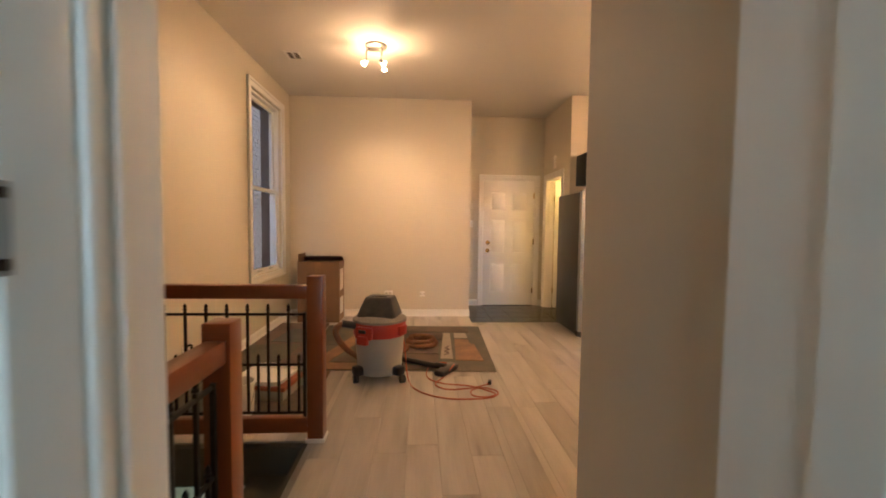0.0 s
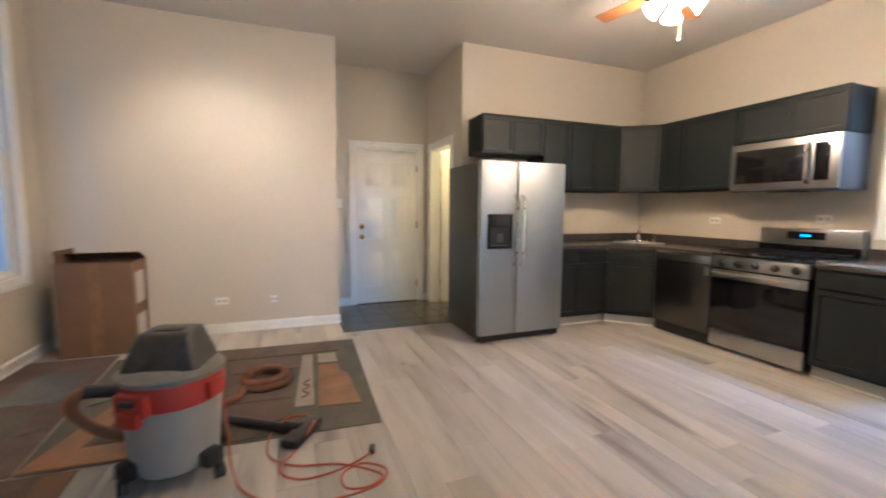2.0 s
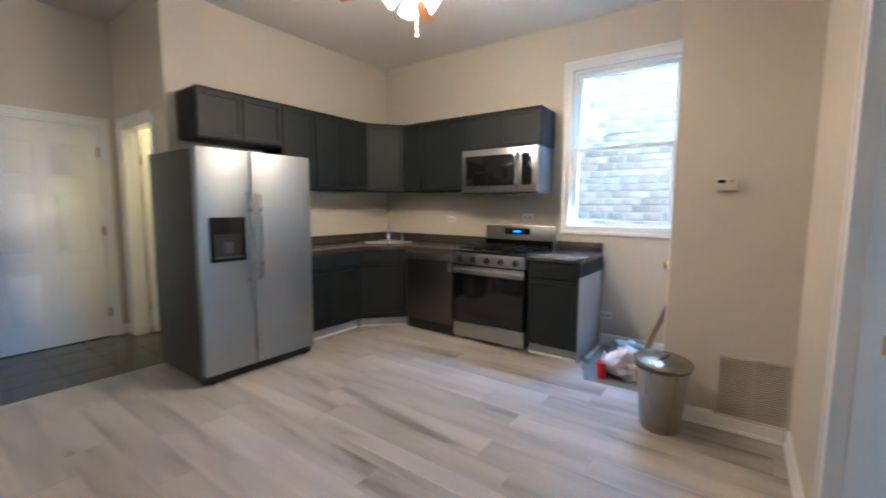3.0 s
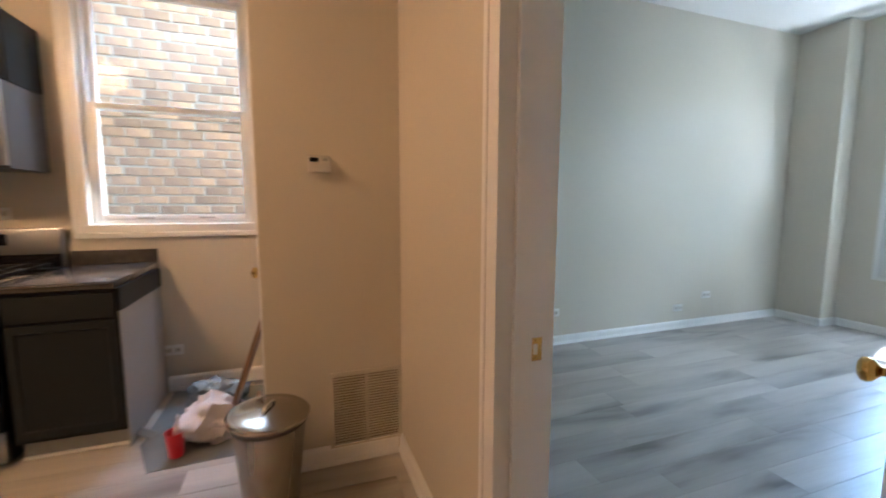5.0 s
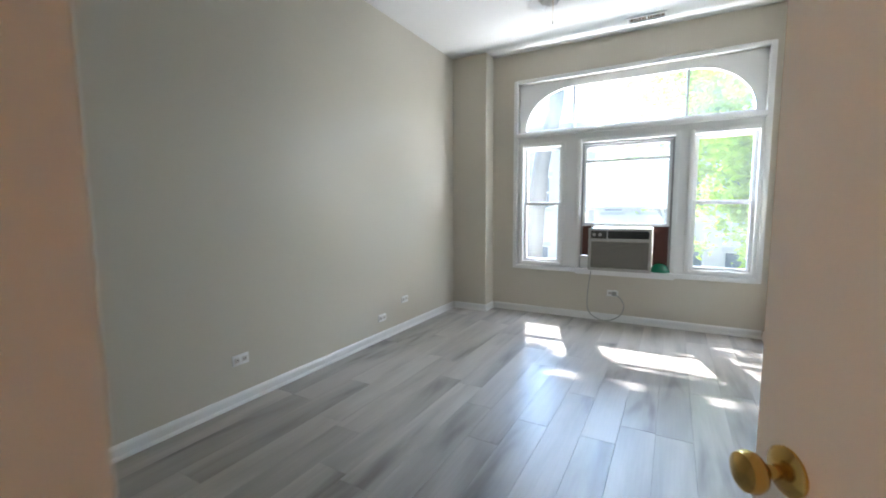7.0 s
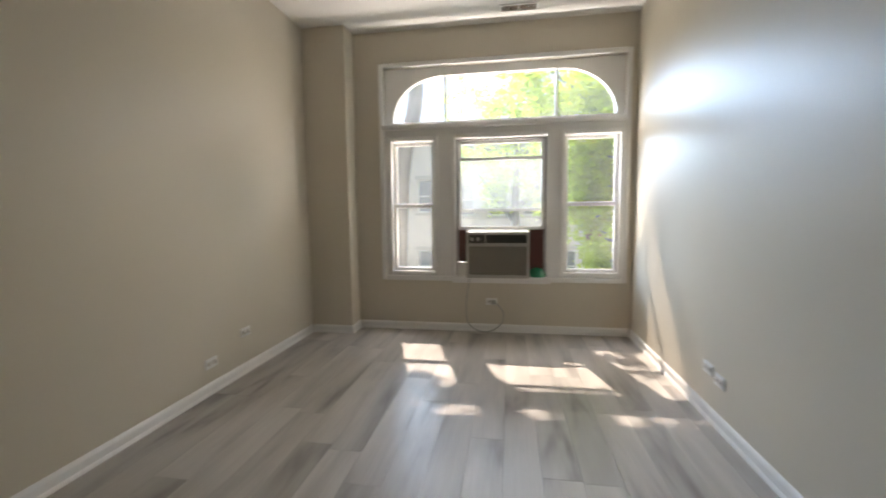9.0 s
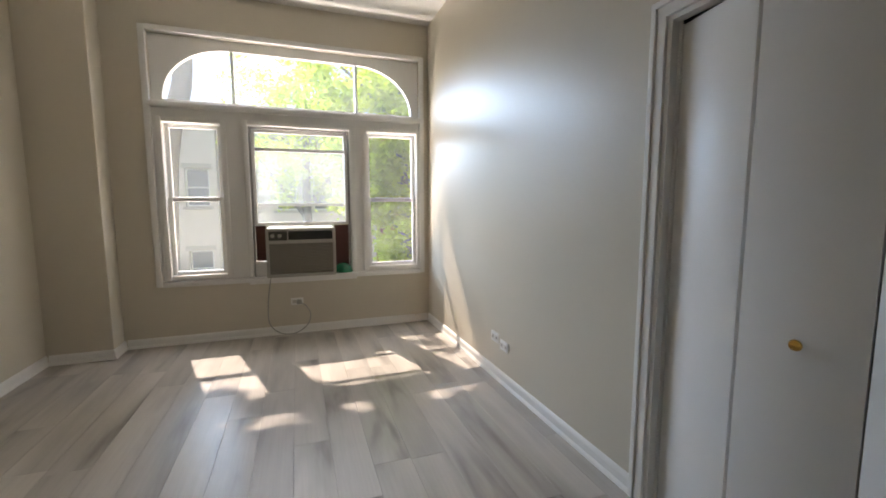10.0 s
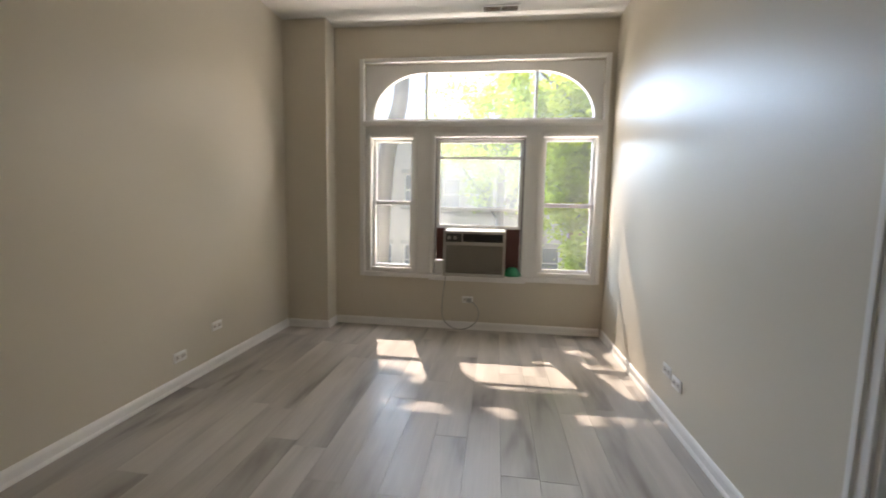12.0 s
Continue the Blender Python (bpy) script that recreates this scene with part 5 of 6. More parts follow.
cd = thing("power_cord", "orange extension cord lying in loops on the floor", "cord", (0.55, 3.35, 0))
cp = [(0.10, 3.74, 0.40), (0.13, 3.68, 0.20), (0.16, 3.56, 0.012), (0.24, 3.34, 0.006), (0.42, 3.20, 0.006), (0.62, 3.17, 0.006), (0.80, 3.20, 0.006), (0.86, 3.30, 0.006), (0.76, 3.38, 0.008), (0.66, 3.33, 0.008), (0.66, 3.22, 0.011),
      (0.76, 3.19, 0.013), (0.83, 3.26, 0.011), (0.66, 3.40, 0.013), (0.44, 3.48, 0.007), (0.32, 3.62, 0.007), (0.34, 3.86, 0.010), (0.44, 3.98, 0.010), (0.56, 3.93, 0.010), (0.55, 3.76, 0.058), (0.46, 3.62, 0.010), (0.38, 3.46, 0.009), (0.46, 3.36, 0.007), (0.60, 3.35, 0.012), (0.74, 3.40, 0.012), (0.82, 3.45, 0.014)]
part("cable", tube(bmesh.new(), smooth_path(cp, 8), 0.0052, 8), CORD, cd, world=True)
part("plug", bx(-0.014, 0.014, -0.03, 0.03, 0.0, 0.026, bevel=0.006, m=pose(0.825, 3.47, 0.003, 0, 0, -15)), BLACKP, cd, "black plug", world=True)

# carton in the corner
cb_ = thing("cardboard_box", "tall open cardboard box with pale labels and dark flap", "box", (-1.07, 5.82, 0))
X0, X1, Y0, Y1, Z1 = -1.345, -0.805, 5.63, 5.985, 0.80
# one open shell, walls 6 mm thick
sh = bmesh.new()
box(sh, X0, X1, Y0, Y1, 0.001, Z1)
sh.faces.ensure_lookup_table()
top_face = max(sh.faces, key=lambda f: f.calc_center_median().z)
bmesh.ops.inset_individual(sh, faces=[top_face], thickness=0.006)
bmesh.ops.translate(sh, verts=list(top_face.verts), vec=(0, 0, 0.008 - Z1))
part("carton", sh, CARD, cb_, world=True, smooth=False)
fl = bx(0, X1 - X0, 0, 0.17, -0.003, 0.003, m=pose(X0, Y1 - 0.004, Z1, 158, 0, 0) @ pose(0, 0, 0))
# flaps take the darker brown as shade on their inner sides
part("flap", fl, SHADEBROWN, cb_, "raised flap coloured darker for its shaded inner side", world=True, smooth=False)
part("flap", bx(X0 + 0.01, X0 + 0.016, Y0 + 0.01, Y1 - 0.01, Z1 - 0.01, Z1 + 0.10), SHADEBROWN, cb_, world=True, smooth=False)
for e, f in ((0.42, 0.70), (0.10, 0.32)):
    part("shipping_label", bx(X1, X1 + 0.002, Y0 + 0.06, Y1 - 0.08, e, f), LABEL, cb_, "pale printed label", world=True, smooth=False)
part("tape", bx(-1.12, -1.04, Y0 - 0.0015, Y0, 0.0, 0.8), MATT, cb_, "brown parcel tape", world=True, smooth=False)

# floor mats and cards spread out as protection: thin sheets
def sheet(name, outline, z, material, label, category="mat", wave=0.0, kind=""):
    bm = bmesh.new()
    f = bm.faces.new([bm.verts.new((x, y, z)) for x, y in outline])
    r = bmesh.ops.extrude_face_region(bm, geom=[f])
    bmesh.ops.translate(bm, verts=[v for v in r["geom"] if isinstance(v, bmesh.types.BMVert)], vec=(0, 0, 0.004))
    return bm


rug = thing("printed_floor_mat", "large patterned mat in dark green, plum and tan", "mat", (0.1, 4.6, 0))
part("border", sheet("", [(-0.79, 3.83), (0.936, 3.745), (1.005, 5.38), (-0.90, 5.46)], 0.001, MATG, ""), MATG, rug, "dark grey-green border", world=True, smooth=False)
for nm, ol, ma_ in (("far_band", [(-0.42, 5.14), (0.84, 5.09), (0.86, 5.33), (-0.44, 5.39)], MATD),
                    ("rose_band", [(0.03, 4.80), (0.51, 4.78), (0.52, 5.06), (0.04, 5.10)], MATR),
                    ("plum_field", [(0.03, 4.28), (0.44, 4.26), (0.47, 4.765), (0.035, 4.785)], MATP),
                    ("light_strip", [(0.455, 4.10), (0.575, 4.095), (0.615, 5.05), (0.535, 5.06)], MATL),
                    ("tan_panel", [(0.60, 4.06), (0.865, 4.03), (0.845, 4.56), (0.80, 4.62), (0.795, 4.78), (0.65, 4.79)], MATT),
                    ("cream_corner", [(0.65, 4.83), (0.80, 4.82), (0.80, 5.04), (0.66, 5.05)], MATL),
                    ("rose_band", [(0.03, 3.98), (0.435, 3.96), (0.44, 4.24), (0.03, 4.26)], MATR),
                    ("umber_field", [(0.03, 3.81), (0.46, 3.79), (0.46, 3.94), (0.03, 3.96)], MATD),
                    ("olive_field", [(-0.55, 4.03), (0.01, 3.99), (0.01, 5.08), (-0.26, 5.10)], MATO),
                    ("tan_card", [(-0.79, 3.845), (0.01, 3.80), (0.01, 3.965), (-0.60, 4.01), (-0.30, 5.10), (-0.47, 5.11)], MATT)):
    part(nm, sheet("", ol, 0.0055, ma_, ""), ma_, rug, world=True, smooth=False)
part("film_patch", sheet("", [(-0.40, 4.12), (-0.06, 4.08), (-0.04, 4.55), (-0.20, 4.62), (-0.28, 4.48)], 0.0098, FILM, ""), FILM, rug, "clear crumpled plastic film", world=True, smooth=False)
wr = part("scribble", tube(bmesh.new(), smooth_path([(0.50, 4.22, 0.0105), (0.55, 4.27, 0.0105), (0.51, 4.33, 0.0105), (0.56, 4.39, 0.0105), (0.52, 4.45, 0.0105), (0.57, 4.51, 0.0105)]), 0.005, 6), MATP, rug, world=True)

pp = thing("floor_paper", "dark glossy floor protection paper beside the wall", "floor paper", (-1.1, 4.0, 0))
part("paper", sheet("", [(-1.53, 2.75), (-0.50, 2.75), (-0.525, 3.80), (-1.53, 3.85)], 0.001, MATD, ""), MATD, pp, world=True, smooth=False)
part("far_sheet", sheet("", [(-1.53, 3.86), (-0.80, 3.84), (-0.92, 5.58), (-1.53, 5.60)], 0.0012, MATP, ""), MATP, pp, world=True, smooth=False)
part("green_sheet", sheet("", [(-1.52, 3.0), (-1.15, 3.0), (-1.0, 4.6), (-1.52, 4.6)], 0.0055, MATG, ""), MATG, pp, world=True, smooth=False)
part("tan_edge", sheet("", [(-0.62, 3.30), (-0.50, 3.30), (-0.53, 3.79), (-0.66, 3.79)], 0.0055, CARD, ""), CARD, pp, world=True, smooth=False)
part("pale_sheet", sheet("", [(-1.36, 4.72), (-0.98, 4.68), (-0.95, 5.22), (-1.30, 5.28)], 0.0056, FILM, ""), FILM, pp, "pale lilac plastic sheet", world=True, smooth=False)
for k in range(3):
    x, y = -1.2 + 0.22 * k, 3.95 + 0.3 * k
    part("crease", tube(bmesh.new(), smooth_path([(x, y, 0.012), (x + 0.1, y + 0.05, 0.013), (x + 0.16, y + 0.01, 0.012)]), 0.004, 6), FILM, pp, "pale plastic crease", world=True)

bk = thing("paint_bucket", "white plastic paint bucket with dark inside", "bucket", (-0.95, 2.97, 0))
part("pail", lathe(bmesh.new(), (0, 0, 0.007), [(0.0, 0.0), (0.082, 0.0), (0.086, 0.012), (0.095, 0.205), (0.101, 0.208), (0.101, 0.226), (0.091, 0.226), (0.079, 0.014), (0.0, 0.014)], 32), WHITE, bk)
part("paint_film", cone(bmesh.new(), (0, 0, 0.12), 0.083, 0.083, 0.004, 24), IRON, bk, "flat dark disc inside the pail")
part("bail", tube(bmesh.new(), smooth_path([(0.101, 0, 0.21), (0.105, -0.06, 0.12), (0.06, -0.103, 0.07), (-0.06, -0.103, 0.07), (-0.105, -0.06, 0.12), (-0.101, 0, 0.21)]), 0.002, 6), CHROME, bk, "wire bail")
ty = thing("paint_tray", "white plastic tray on a stack of papers", "tray", (-0.86, 3.42, 0))
TM = pose(-0.90, 3.36, 0, 0, 0, -9)
part("folded_paper", bx(-0.17, 0.20, -0.17, 0.17, 0.006, 0.085, bevel=0.006, m=TM), MATL, ty, "loose stack of printed papers", world=True)
part("folded_paper", bx(-0.15, 0.22, -0.19, 0.15, 0.085, 0.115, bevel=0.004, m=TM), REDB, ty, "reddish papers", world=True)
# rounded dished tray
tb = bmesh.new()
loops = []
for z, sx, sy in ((0.117, 0.165, 0.175), (0.150, 0.182, 0.192), (0.156, 0.190, 0.200), (0.152, 0.174, 0.184), (0.124, 0.155, 0.165)):
    loops.append([tb.verts.new(TM @ Vector((sx * math.copysign(abs(math.cos(a)) ** 0.3, math.cos(a)), sy * math.copysign(abs(math.sin(a)) ** 0.3, math.sin(a)), z))) for a in [2 * math.pi * (i + 0.5) / 32 for i in range(32)]])
for a, b in zip(loops, loops[1:]):
    for i in range(32):
        tb.faces.new((a[i], a[(i + 1) % 32], b[(i + 1) % 32], b[i]))
tb.faces.new(list(reversed(loops[0])))
tb.faces.new(loops[-1])
part("tray", tb, WHITE, ty, world=True)
hk = thing("wall_cable_stub", "black cable stub on a white plate by the stairs", "cable", (-1.54, 3.45, 0.30))
part("plate", bx(-1.549, -1.543, 3.38, 3.52, 0.22, 0.34, bevel=0.002), WHITE, hk, world=True)
part("cable", tube(bmesh.new(), smooth_path([(-1.542, 3.42, 0.33), (-1.50, 3.42, 0.35), (-1.49, 3.40, 0.30), (-1.49, 3.42, 0.22), (-1.49, 3.52, 0.19)]), 0.008, 8), IRON, hk, world=True)

# ---- corner by the kitchen window ----
bn = thing("trash_can", "brushed steel trash can with domed lid", "trash can", (3.442, 2.128, 0))
part("can", lathe(bmesh.new(), (0, 0, 0), [(0.0, 0.002), (0.102, 0.002), (0.106, 0.012), (0.142, 0.375), (0.147, 0.38)], 40), CANM, bn, "tapered brushed steel body")
part("rim", lathe(bmesh.new(), (0, 0, 0), [(0.142, 0.375), (0.150, 0.376), (0.153, 0.395), (0.148, 0.404), (0.138, 0.405)], 40), FRIDGE_SIDE, bn, "dark rim")
LM = pose(0, 0, 0.408, 2.5, -2, 0)
lid = part("lid", lathe(bmesh.new(), (0, 0, 0), [(0.150, -0.010), (0.160, -0.006), (0.161, 0.004), (0.152, 0.009), (0.138, 0.006), (0.11, 0.014), (0.06, 0.022), (0.0, 0.025)], 44, LM), CANL, bn, "bright domed lid")
part("lid_handle", tube(bmesh.new(), smooth_path([(-0.05, 0.02, 0.428), (-0.03, 0.015, 0.446), (0.03, -0.015, 0.446), (0.05, -0.02, 0.428)]), 0.006, 8), CHROME, lid)

def crumple(c, size, seed, amp=0.35, flat_=0.6):
    bm = bmesh.new()
    bmesh.ops.create_icosphere(bm, subdivisions=4, radius=1.0)
    for v in bm.verts:
        p = v.co.copy()
        n = noise.fractal(p * 1.4 + Vector((seed * 7.1, 0, 0)), 1.0, 2.0, 4) + 0.35 * abs(noise.noise(p * 5 + Vector((0, seed * 3.0, 0))))
        q = p * (1 + amp * n)
        q = Vector((q.x * size[0], q.y * size[1], max(-flat_, q.z) * size[2]))
        v.co = Vector(c) + q
    zmin = min(v.co.z for v in bm.verts)
    for v in bm.verts:
        v.co.z += c[2] - zmin
    return bm


solid("rag", crumple((4.13, 2.45, 0.006), (0.165, 0.15, 0.13), 3, 0.45), CLOTH, "heap of crumpled white and pinkish rags", "rag", kind="thing", smooth=True)
solid("plastic_bag", crumple((4.50, 2.50, 0.006), (0.15, 0.14, 0.10), 5, 0.5), FILM, "crumpled clear grey plastic bag", "plastic bag", kind="thing", smooth=True)
dr = thing("drop_sheet", "grey plastic drop sheet on the floor by the window", "drop sheet", (4.2, 2.5, 0))
part("sheet", sheet("", [(3.88, 2.22), (4.70, 2.24), (4.78, 2.80), (4.12, 2.80), (3.86, 2.70)], 0.001, FILM, ""), FILM, dr, world=True, smooth=False)
cu = thing("red_cup", "red plastic cup with a paint stick in it", "cup", (3.965, 2.60, 0.006))
part("cup", lathe(bmesh.new(), (0, 0, 0), [(0.0, 0.0), (0.030, 0.0), (0.033, 0.005), (0.044, 0.125), (0.047, 0.128), (0.043, 0.128), (0.030, 0.006), (0.0, 0.006)], 24), RED, cu)
part("paint_stick", bx(-0.012, 0.012, -0.002, 0.002, 0.01, 0.24, m=pose(0.0, 0, 0, 0, -14, 30)), LABEL, cu, "pale wooden paint stick")
lb = thing("leaning_board", "dark wooden board leaning on the closet door", "board", (3.83, 2.3, 0))
lean = Vector((-0.05, -0.225, 0.64))
BM = Matrix.Translation((4.10, 2.40, 0.012)) @ lean.to_track_quat("Z", "Y").to_matrix().to_4x4()
part("board", bx(-0.045, 0.045, -0.009, 0.009, 0.0, 0.70, bevel=0.002, m=BM), WOOD, lb, world=True)
lb2 = thing("leaning_board", "narrow raw board leaning by the rags", "board", (4.2, 2.3, 0))
part("board", bx(-0.025, 0.025, -0.008, 0.008, 0.0, 0.34, bevel=0.002, m=pose(3.80, 2.30, 0.006, 18, 8, 4)), CARD, lb2, world=True)
bt = thing("spray_bottle", "dark small bottle among the rags", "bottle", (4.22, 2.36, 0.006))
part("bottle", lathe(bmesh.new(), (0, 0, 0), [(0.0, 0), (0.03, 0), (0.032, 0.01), (0.032, 0.12), (0.014, 0.15), (0.014, 0.17), (0, 0.172)], 18), FRIDGE_SIDE, bt)
sd = solid("plastic_film_strip", bx(-0.20, 0.20, -0.03, 0.03, 0.0, 0.004, m=pose(4.22, 2.79, 0.012, 0, -18, 70)), FILM, "loose strip of clear plastic film", "film", kind="thing")

# ---- bedroom: window air conditioner and its neighbours ----
ac = thing("air_conditioner", "beige window air conditioner with louvred front", "air conditioner", pose(2.82, -3.335, 0.578, 0, 0, 180))
AW, AH = 0.61, 0.452
part("case", bx(-AW / 2, AW / 2, -0.10, 0.36, 0, AH, bevel=0.008), ACW, ac)
fp = part("front", slab_with_holes("y", -0.135, -0.101, -AW / 2 - 0.004, AW / 2 + 0.004, 0.0, AH + 0.002, [(-AW / 2 + 0.022, AW / 2 - 0.022, 0.025, 0.315), (-0.115, AW / 2 - 0.022, 0.345, 0.428)]), ACW, ac, smooth=False)
part("dark_backing", bx(-AW / 2 + 0.02, AW / 2 - 0.02, -0.106, -0.1005, 0.02, 0.432), ACD, ac)
sl = part("louvre", bx(-AW / 2 + 0.022, AW / 2 - 0.022, -0.0012, 0.0012, -0.0052, 0.0052), ACL, fp)
sl.location, sl.rotation_euler = (0, -0.122, 0.034), (radians(35), 0, 0)
for i in range(1, 20):
    o = new("louvre", sl.data)
    o.parent = fp
    o.location, o.rotation_euler = (0, -0.122, 0.034 + i * 0.0144), (radians(35), 0, 0)
for i in range(4):
    part("air_vane", bx(-0.113, AW / 2 - 0.024, -0.125, -0.110, 0.358 + i * 0.018, 0.361 + i * 0.018), BLACKP, fp)
kp = part("control_panel", bx(-AW / 2 + 0.022, -0.125, -0.137, -0.134, 0.345, 0.428), ACD, fp)
for x in (-0.25, -0.19):
    part("dial", lathe(bmesh.new(), (x, -0.137, 0.386), [(0.0, 0), (0.018, 0), (0.016, 0.012), (0, 0.012)], 16, pose(0, 0, 0, 90, 0, 0)), ACW, kp)
fil = thing("filler_panel", "red-brown board filling the gap beside the cooler", "panel", (3.18, -3.36, 0.72), group="filler panels")
part("board", bx(3.132, 3.222, -3.375, -3.362, 0.72, 1.052), PLY, fil, world=True)
fil = thing("filler_panel", "red-brown board filling the gap beside the cooler", "panel", (2.44, -3.36, 0.66), group="filler panels")
part("board", bx(2.368, 2.508, -3.375, -3.362, 0.64, 1.052), PLY, fil, world=True)
solid("foam_block", bx(3.132, 3.235, -3.40, -3.33, 0.578, 0.715, bevel=0.006), WHITE, "white foam block packed beside the cooler", "foam", kind="thing")
gl = thing("green_lamp_shade", "green glass lamp shade lying on the sill", "lamp shade", (2.435, -3.33, 0.578))
part("shade", lathe(bmesh.new(), (0, 0, 0.0), [(0.098, 0.0), (0.095, 0.02), (0.075, 0.06), (0.05, 0.085), (0.02, 0.095), (0.0, 0.096)], 28), GREEN, gl)
part("rim", lathe(bmesh.new(), (0, 0, 0), [(0.085, -0.004), (0.101, -0.004), (0.101, 0.004), (0.097, 0.006)], 28), WHITE, gl, "pale rim")
solid("window_stool", bx(2.30, 3.27, -3.345, -3.262, 0.552, 0.576, bevel=0.006), WHITE, "white painted window stool under the cooler", "sill")
wc = thing("cooler_cord", "grey power cord hanging in a loop to the socket", "cord", (2.9, -3.31, 0.3))
part("cable", tube(bmesh.new(), smooth_path([(3.10, -3.255, 0.58), (3.115, -3.29, 0.50), (3.14, -3.31, 0.30), (3.13, -3.29, 0.12), (3.03, -3.26, 0.03), (2.90, -3.25, 0.025), (2.79, -3.28, 0.09), (2.76, -3.30, 0.19), (2.80, -3.30, 0.27), (2.85, -3.305, 0.305)], 10), 0.0055, 8), GREYP, wc, world=True)
part("plug", bx(2.84, 2.885, -3.322, -3.295, 0.29, 0.335, bevel=0.006), GREYP, wc, world=True)


# ---- outdoors ----
GZ = -3.6
solid("ground", bx(-1500, 1500, -1500, 1500, GZ - 0.5, GZ), GRASS, "grass and yards around the houses", "ground")
solid("pavement", bx(-60, 60, -10.2, -8.6, GZ, GZ + 0.10), STONE, "pale concrete sidewalk", "pavement")
solid("road", bx(-60, 60, -18.5, -11.6, GZ, GZ + 0.02), ASPHALT, "asphalt street", "road")


# unseen plain pale walls added to bounce sunlight onto the houses opposite
for a, b in ((6.3, 22.0), (-20.0, -3.1)):
    solid("neighbour_front", bx(a, b, -3.62, -3.40, GZ, 6.2), LIME, "unseen plain pale wall bouncing sun across the street", "house")


def facade(name, x0, x1, y, z1, wallm, label, cols, rows, depth=9.0):
    hs = thing(name, label, "house", ((x0 + x1) / 2, y - depth / 2, GZ))
    holes = []
    cw = (x1 - x0) / cols
    for r in rows:
        for c in range(cols):
            a = x0 + (c + 0.5) * cw
            holes.append((a - 0.5, a + 0.5, r, r + 1.75))
    part("wall", slab_with_holes("y", y, y - 0.35, x0, x1, GZ, z1, holes), wallm, hs, world=True, smooth=False)
    part("side_walls", box(bx(x0, x0 + 0.3, y - depth, y - 0.35, GZ, z1), x1 - 0.3, x1, y - depth, y - 0.35, GZ, z1), wallm, hs, world=True, smooth=False)
    part("roof", bx(x0, x1, y - depth, y, z1, z1 + 0.2), ROOFM, hs, world=True)
    cn = part("cornice", bx(x0 - 0.1, x1 + 0.1, y - 0.1, y + 0.45, z1 - 0.10, z1 + 0.30, bevel=0.03), STONE, hs, world=True)
    n = int((x1 - x0) / 0.55)
    for i in range(n):
        x = x0 + (i + 0.5) * (x1 - x0) / n
        part("bracket", bx(x - 0.09, x + 0.09, y + 0.001, y + 0.38, z1 - 0.55, z1 - 0.10, bevel=0.02), ROOFM, cn, world=True)
    for a, b, e, f in holes:
        w = part("window", sash(bmesh.new(), "y", y - 0.16, 0.08, a, b, e, f, 0.07), WHITE, hs, world=True)
        box_ = bx(a, b, y - 0.17, y - 0.15, (e + f) / 2 - 0.03, (e + f) / 2 + 0.03)
        part("meeting_rail", box_, WHITE, w, world=True)
        part("pane", bx(a + 0.06, b - 0.06, y - 0.20, y - 0.19, e + 0.06, f - 0.06), FARPANE, w, world=True)
        part("sill", bx(a - 0.12, b + 0.12, y - 0.10, y + 0.10, e - 0.14, e - 0.002, bevel=0.02), STONE, hs, world=True)
        part("lintel", bx(a - 0.12, b + 0.12, y + 0.001, y + 0.06, f + 0.002, f + 0.22), STONE, hs, world=True)
    return hs


facade("row_house", 6.3, 14.5, -21.0, 5.3, LIME, "pale brick two-storey row house with bracketed cornice", 5, (-2.6, 1.2))
facade("row_house", -1.2, 6.0, -21.5, 4.6, LIME, "pale stone row house across the street", 4, (-2.6, 1.0))
facade("row_house", -9.5, -1.6, -20.5, 5.0, REDB, "red brick row house behind the trees", 4, (-2.6, 1.1))

# leaf: thin, lets light through
nt = LEAF.node_tree
tl, ad = nt.nodes.new("ShaderNodeBsdfTranslucent"), nt.nodes.new("ShaderNodeMixShader")
tl.inputs[0].default_value = (0.62, 0.72, 0.09, 1)
ad.inputs[0].default_value = 0.66
nt.links.new(nt.nodes["Principled BSDF"].outputs[0], ad.inputs[1])
nt.links.new(tl.outputs[0], ad.inputs[2])
nt.links.new(ad.outputs[0], nt.nodes["Material Output"].inputs[0])


